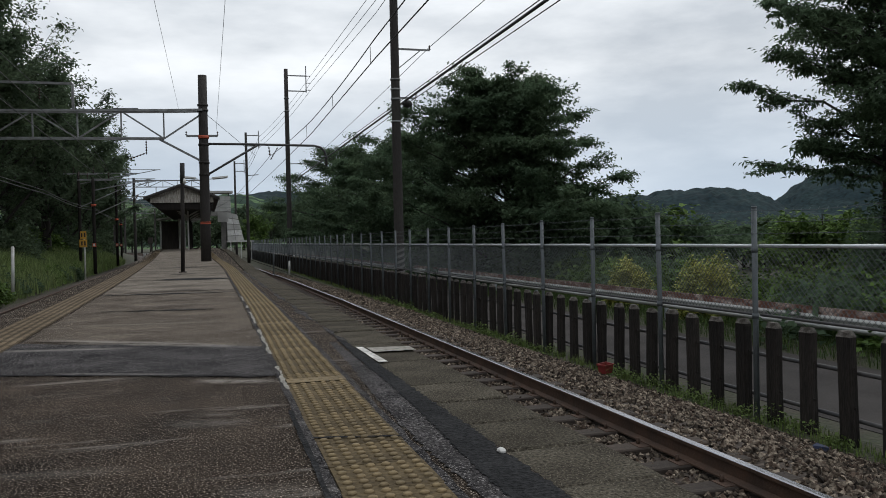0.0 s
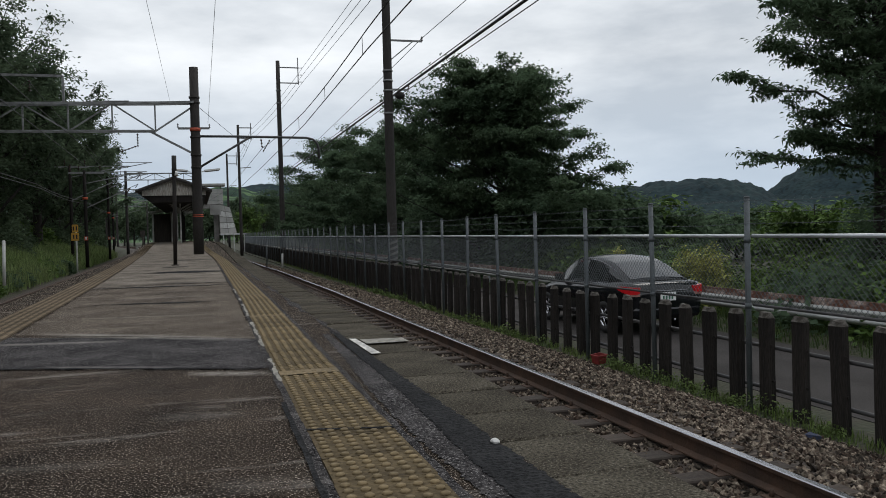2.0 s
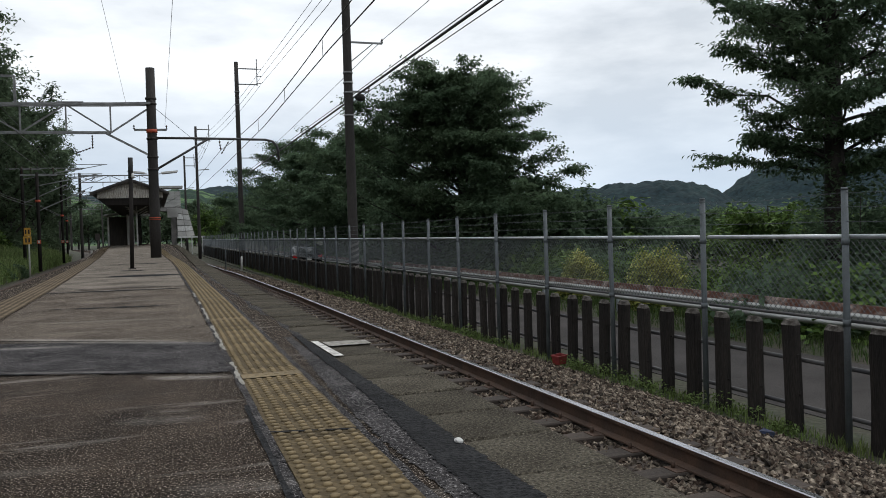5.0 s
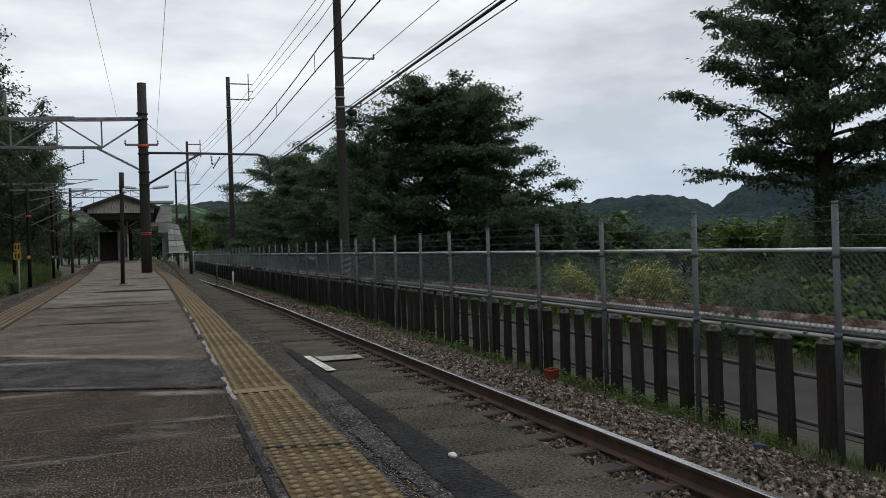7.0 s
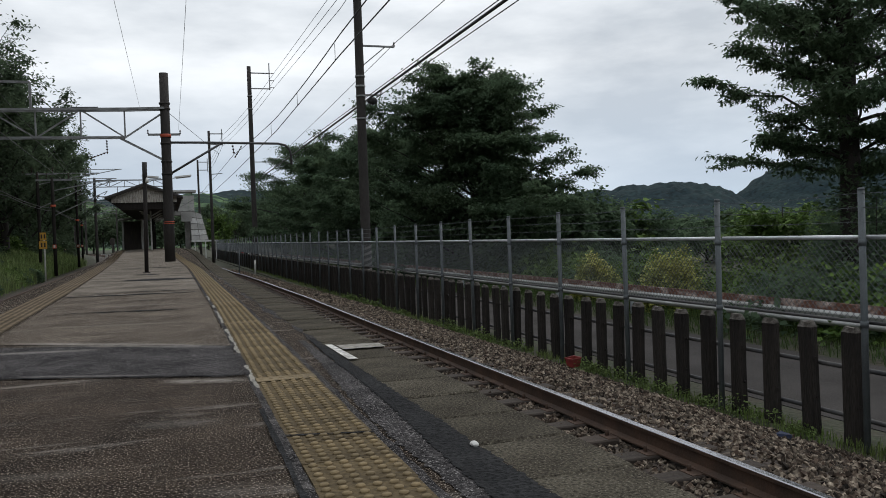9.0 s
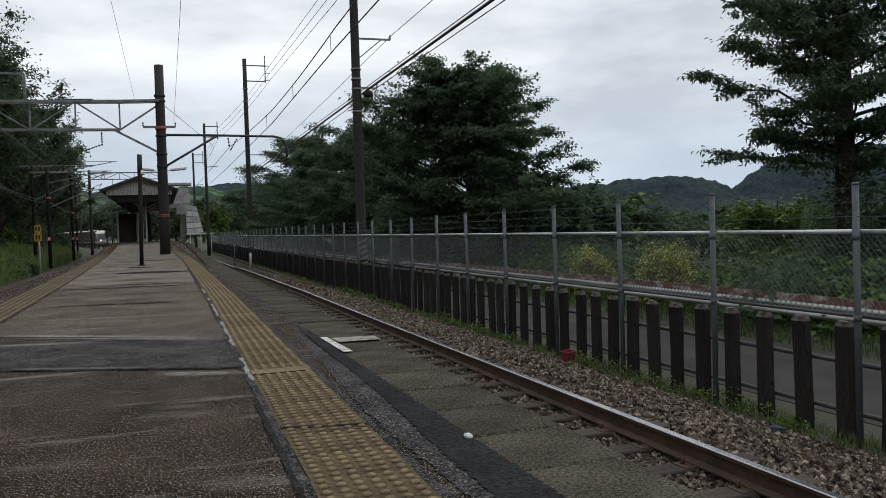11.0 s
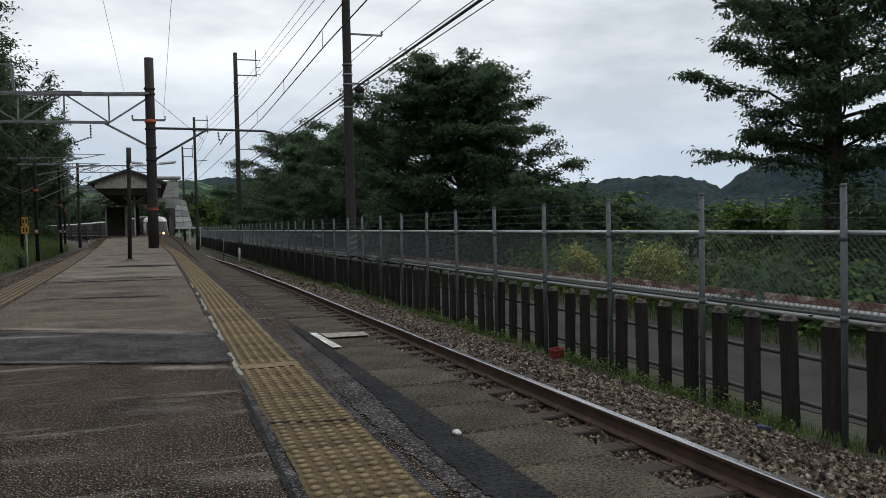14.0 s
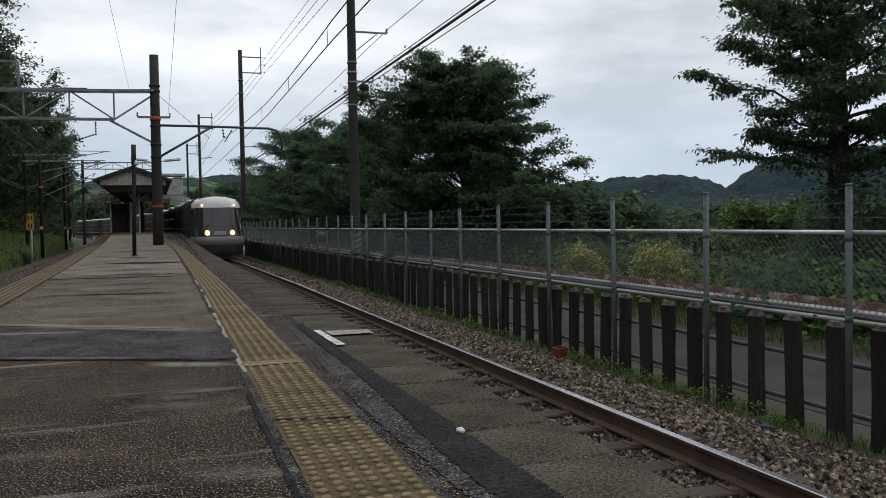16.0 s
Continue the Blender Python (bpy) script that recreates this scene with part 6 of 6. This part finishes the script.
def make_coach(lead):
    """A coach with its front at y = 0 and its tail at y = CAR_LEN; the track runs along y."""
    name = "leading_train_car" if lead else "train_car"
    c = thing(name, "streamlined express train car with white nose and lit headlamps" if lead else "silver express train coach with dark window band", "train car", "express train")
    W = 1.44
    if lead:
        noses = [(2.3, W, 0.30, 3.46), (3.0, W, 0.30, 3.55)]
    else:
        noses = [(0.25, W, 0.35, 3.5)]
    rings = []
    for y, w, z0, z1 in noses + [(CAR_LEN - 0.25, W, 0.35 if not lead else 0.30, 3.5 if not lead else 3.55)]:
        rings.append([(x, y, z) for x, z in section(w, z0, z1)])
    bm = bmesh.new()
    loft(bm, rings)
    bmesh.ops.recalc_face_normals(bm, faces=list(bm.faces))
    for f in bm.faces:
        m = f.calc_center_median()
        if lead and m.y < 2.6 and m.z > 2.95:
            f.material_index = 1
        elif lead and m.y < 2.6 and m.z < 1.0:
            f.material_index = 2
    part("body", bm, (train_silver, train_white, train_grey), c)
    y0 = 2.9 if lead else 0.9
    for side in (-1, 1):
        bm = bmesh.new()
        x = side * (W + 0.004)
        vs = [bm.verts.new(p) for p in ((x, y0 + 0.6, 1.72), (x, CAR_LEN - 1.4, 1.72), (side * (W * 0.965 + 0.006), CAR_LEN - 1.4, 2.6), (side * (W * 0.965 + 0.006), y0 + 0.6, 2.6))]
        bm.faces.new(vs if side < 0 else vs[::-1])
        part("window_band", bm, side_glass, c)
        bm = bmesh.new()
        box(bm, min(side * (W - 0.02), side * (W + 0.008)), max(side * (W - 0.02), side * (W + 0.008)), y0 + 0.3, CAR_LEN - 0.4, 1.0, 1.16)
        part("stripe", bm, train_stripe, c)
        for yd in ((CAR_LEN - 1.3,) if lead else (0.4, CAR_LEN - 1.2)):
            bm = bmesh.new()
            box(bm, min(side * (W - 0.05), side * (W + 0.012)), max(side * (W - 0.05), side * (W + 0.012)), yd, yd + 0.75, 1.0, 2.85, bevel=0.01)
            part("door", bm, train_silver, c)
    bm = bmesh.new()
    for yb in (3.6, 17.0):
        for q in (-1.05, 1.05):
            for sx in (-0.56, 0.56):
                rod(bm, (sx - 0.06, yb + q, 0.43), (sx + 0.06, yb + q, 0.43), 0.43, 0.43, 16)
        box(bm, -1.05, 1.05, yb - 1.6, yb + 1.6, 0.42, 0.72)
    part("bogies", bm, black_rubber, c)
    bm = bmesh.new()
    box(bm, -1.3, 1.3, 5.6, 15.0, 0.28, 0.95, bevel=0.05)
    part("underframe", bm, train_grey, c)
    for ya, yb in (((12.5, 15.5),) if lead else ((5.0, 8.0), (12.5, 15.5))):
        bm = bmesh.new()
        box(bm, -0.95, 0.95, ya, yb, 3.42, 3.72, bevel=0.09)
        part("roof_unit", bm, train_white, c)
    if not lead:
        return c
    # the front is skinned in level bands that wrap round into the sides
    cols = (-1, -0.97, -0.90, -0.78, -0.6, -0.35, 0, 0.35, 0.6, 0.78, 0.90, 0.97, 1)

    def front(name, levels, material, label=""):
        bm = bmesh.new()
        rows = []
        for z, yc, wz, zd in levels:
            row = [(x * wz, yc + 0.10 * x * x + 0.95 * abs(x) ** 7, z - zd * abs(x) ** 4) for x in cols]
            side_w = W * float(np.interp(z, [0.3, 0.58, 1.15, 1.9, 3.05, 3.40, 3.53, 3.57], [0.80, 0.97, 1.0, 1.0, 0.95, 0.86, 0.60, 0.30])) - 0.004
            row = [(-side_w, 2.4, row[0][2])] + row + [(side_w, 2.4, row[-1][2])]
            rows.append([bm.verts.new(p) for p in row])
        for a, b in zip(rows, rows[1:]):
            for k in range(len(a) - 1):
                bm.faces.new((a[k + 1], a[k], b[k], b[k + 1]))
        return part(name, bm, material, c, label, smooth=True)

    front("windscreen", [(1.30 + 1.60 * s, 0.03 + 0.77 * s ** 1.2, 1.37 - 0.14 * s, 0.0) for s in [i / 10 for i in range(11)]], train_dark, "wide dark wrap-round windscreen")
    front("nose_roof", ((2.90, 0.79, 1.23, 0.0), (3.10, 0.85, 1.20, 0.02), (3.30, 0.96, 1.10, 0.05), (3.43, 1.15, 0.96, 0.06), (3.52, 1.6, 0.72, 0.06), (3.57, 2.6, 0.40, 0.05)), train_white, "white nose roof")
    front("nose_band", ((0.86, 0.02, 1.38, 0.0), (0.98, -0.05, 1.41, 0.0), (1.16, -0.06, 1.41, 0.0), (1.31, 0.02, 1.38, 0.0)), nose_grey, "pinkish grey rounded lower nose band")
    front("skirt", ((0.18, 0.46, 1.10, 0.0), (0.32, 0.26, 1.20, 0.0), (0.58, 0.10, 1.31, 0.0), (0.87, 0.03, 1.38, 0.0)), train_grey)
    bm = bmesh.new()
    box(bm, -0.9, 0.9, 0.5, 0.62, 0.06, 0.3, bevel=0.03)
    part("plough", bm, train_grey, c)
    for side in (-1, 1):
        bm = bmesh.new()
        rod(bm, (side * 0.66, 0.25, 1.52), (side * 0.66, 0.03, 1.50), 0.15, 0.13, 12)
        part("headlamp", bm, head_lamp, c, "lit lower headlamp")
        bm = bmesh.new()
        rod(bm, (side * 0.86, 1.1, 3.04), (side * 0.86, 0.86, 3.02), 0.075, 0.065, 12)
        part("headlamp", bm, head_lamp_white, c, "lit upper headlamp")
        bm = bmesh.new()
        rod(bm, (side * 1.0, 0.12, 1.62), (side * 0.5, 0.24, 2.05), 0.022, 0.016, 5)
        part("wiper", bm, black_rubber, c)
    bm = bmesh.new()
    box(bm, -0.32, 0.32, 0.02, 0.12, 1.38, 1.60, bevel=0.01)
    part("destination_panel", bm, grey_panel, c)
    return c


lead_car = make_coach(True)
coach = make_coach(False)
coaches = [lead_car, coach] + [copy_thing(coach, pose(0, 0, 0)) for _ in range(6)]

# ---- pieces of the platform: warning tiles and edge slabs ----
def tile_mesh(bars):
    bm = bmesh.new()
    box(bm, -0.1495, 0.1495, -0.1495, 0.1495, -0.02, 0.004)
    if bars:
        for k in range(5):
            x = -0.118 + 0.059 * k
            vs = [[(x - 0.014, y, 0.004), (x - 0.009, y, 0.010), (x + 0.009, y, 0.010), (x + 0.014, y, 0.004)] for y in (-0.14, 0.14)]
            loft(bm, vs, close=False, caps=False, smooth=False)
    else:
        for i in range(6):
            for j in range(5):
                x, y = -0.122 + 0.0488 * i, -0.12 + 0.06 * j
                ring = lambda rr, z: [(x + rr * math.cos(q * math.pi / 4), y + rr * math.sin(q * math.pi / 4), z) for q in range(8)]
                loft(bm, [ring(0.0158, 0.0035), ring(0.0138, 0.0105), ring(0.0085, 0.0130)])
    for k, f in enumerate(bm.faces):
        f.material_index = 1 if k >= 6 else 0
    return mesh_of("warning_tile", bm, tile_bar_mat if bars else tile_mat, bar_mat if bars else dome_mat)


dots, bars = tile_mesh(False), tile_mesh(True)
rnd = random.Random(8)
for strip, me, fx in (("r", dots, lambda y: tile_r(y) - 0.14), ("l", bars, lambda y: tile_l(y) - 0.20)):
    for i in range(188):
        y = -1.2 + 0.3 * i
        slope = math.degrees(math.atan((fx(y + 0.1) - fx(y - 0.1)) / 0.2))
        shared("warning_tile", me, platform, pose(fx(y) + rnd.uniform(-0.003, 0.003), y, deck_z(y) + 0.002 + rnd.uniform(0, 0.002), rnd.uniform(-0.3, 0.3), rnd.uniform(-0.3, 0.3), -slope) @ Matrix.Diagonal((1.12 if strip == "r" else 1.34, 1, 1, 1)))
    bm = bmesh.new()
    y1 = -1.2 + 0.3 * 187.5
    ribbon(bm, steps(y1, DECK_END - 1, 0.3), lambda y: [(fx(y) - 0.148, deck_z(y) + 0.004), (fx(y) + 0.148, deck_z(y) + 0.004)])
    part("warning_strip", bm, tile_mat, platform)["kind"] = "stuff"
long_patch("joint_filler", -1, 24, lambda y: tile_r(y) - 0.345, lambda y: tile_r(y) - 0.306, asphalt_mid, 0.006, 0.006, 0.1, "grey mortar joint beside the tiles")
long_patch("joint_filler", -1, 3.9, lambda y: tile_r(y) - 0.362, lambda y: tile_r(y) - 0.340, asphalt_new, 0.007, 0.004, 0.1, "dark joint beside the tiles")
patch("crack", [(0.40, 3.285), (0.745, 3.185), (0.745, 3.203), (0.40, 3.305)], asphalt_new, 0.0125, 0.003, 12, "dark open joint across the tiles")
long_patch("joint_filler", -1, 24, lambda y: tile_r(y) + 0.026, lambda y: tile_r(y) + 0.060, asphalt_mid, 0.006, 0.006, 0.1, "grey mortar joint beside the tiles")
for y0, y1 in ((4.45, 5.3), (5.9, 7.6), (8.2, 9.6), (10.2, 10.6), (11.5, 12.4)):
    long_patch("mortar_edge", y0, y1, lambda y: tile_r(y) - 0.328 + 0.008 * math.sin(9 * y), lambda y: tile_r(y) - 0.306, chip_mat, 0.008, 0.007, 0.05, "broken pale mortar edge")
for y0, y1, xa, xb in ((4.60, 4.74, -0.305, 0.025), (8.0, 8.1, -0.305, 0.025), (10.9, 11.05, -0.305, 0.025)):
    bm = bmesh.new()
    ribbon(bm, steps(y0, y1, 0.05), lambda y: [(tile_r(y) + xa, 0.0135), (tile_r(y) + xb, 0.0135)])
    part("paint_worn_line", bm, dome_mat, platform, "brighter yellow line across the tiles")

slab_rnd = random.Random(5)


def slab_mesh(seed):
    r = random.Random(seed)
    bm = bmesh.new()
    j = lambda: r.uniform(-0.006, 0.006)
    box(bm, -0.40 + j(), 0.0, -0.232 + j(), 0.232 + j(), -0.12, 0.0, bevel=0.008)
    return mesh_of("edge_slab", bm, slab_mat)


slabs = [slab_mesh(s) for s in range(5)]
for i in range(170):
    y = 0.27 + 0.475 * i
    slope = math.degrees(math.atan((edge_r(y + 0.2) - edge_r(y - 0.2)) / 0.4))
    shared("edge_slab", slabs[i % 5], platform, pose(edge_r(y) + slab_rnd.uniform(-0.012, 0.012), y, deck_z(y) + slab_rnd.uniform(-0.008, 0.004), slab_rnd.uniform(-0.5, 0.5), slab_rnd.uniform(-0.5, 0.3), -slope))


# ---- movement ----
def along(s):
    """The point of the track at y = s, and its heading, degrees from the y axis."""
    return track_x(s), s, track_z(s)


def step_back(y, d):
    """The y that lies d metres further along the track."""
    n = 12
    for _ in range(n):
        slope = (track_x(y + 0.05) - track_x(y - 0.05)) / 0.1
        y += d / n / math.sqrt(1 + slope * slope)
    return y


def coach_pose(nose):
    a, b = step_back(nose, 3.6), step_back(nose, 17.0)
    pa, pb = Vector(along(a)), Vector(along(b))
    d = (pb - pa).normalized()
    head = math.degrees(math.atan2(-d.x, d.y))
    tilt = math.degrees(math.asin(d.z))
    p = pa - d * 3.6
    return pose(p.x, p.y, p.z, tilt, 0, head)


TRAIN_SPEED, TRAIN_Y16 = 28.0, 46.0
CAR_X = 8.5
CAR_ROWS = ((0.0, -7.0), (1.0, 3.5), (1.3, 6.2), (1.5, 8.1), (1.7, 10.4), (2.0, 13.6), (2.5, 19.0), (3.0, 25.0), (3.5, 31.2), (4.0, 36.8), (4.2, 39.0), (6.5, 64.0), (9.0, 92.0), (11.5, 108.0), (16.0, 128.0))


def motions():
    for k, c in enumerate(coaches):
        rows = []
        for i in range(33):
            t = i * 0.5
            nose_y = TRAIN_Y16
            left = TRAIN_SPEED * (16.0 - t) + CAR_LEN * k
            for _ in range(8):
                nose_y = step_back(nose_y, left / 8)
            rows.append((t, coach_pose(nose_y)))
        walk(c, rows)
    walk(car, [(t, pose(CAR_X, y, ROAD_Z + 0.006)) for t, y in CAR_ROWS])
    for w in wheels:
        base = w.matrix_basis.copy()
        times = [i * 0.04 for i in range(401)]
        rows = [(t, base @ pose(0, 0, 0, -math.degrees(float(np.interp(t, [a for a, _ in CAR_ROWS], [b for _, b in CAR_ROWS])) / 0.325), 0, 0)) for t in times]
        walk(w, rows)


motions()
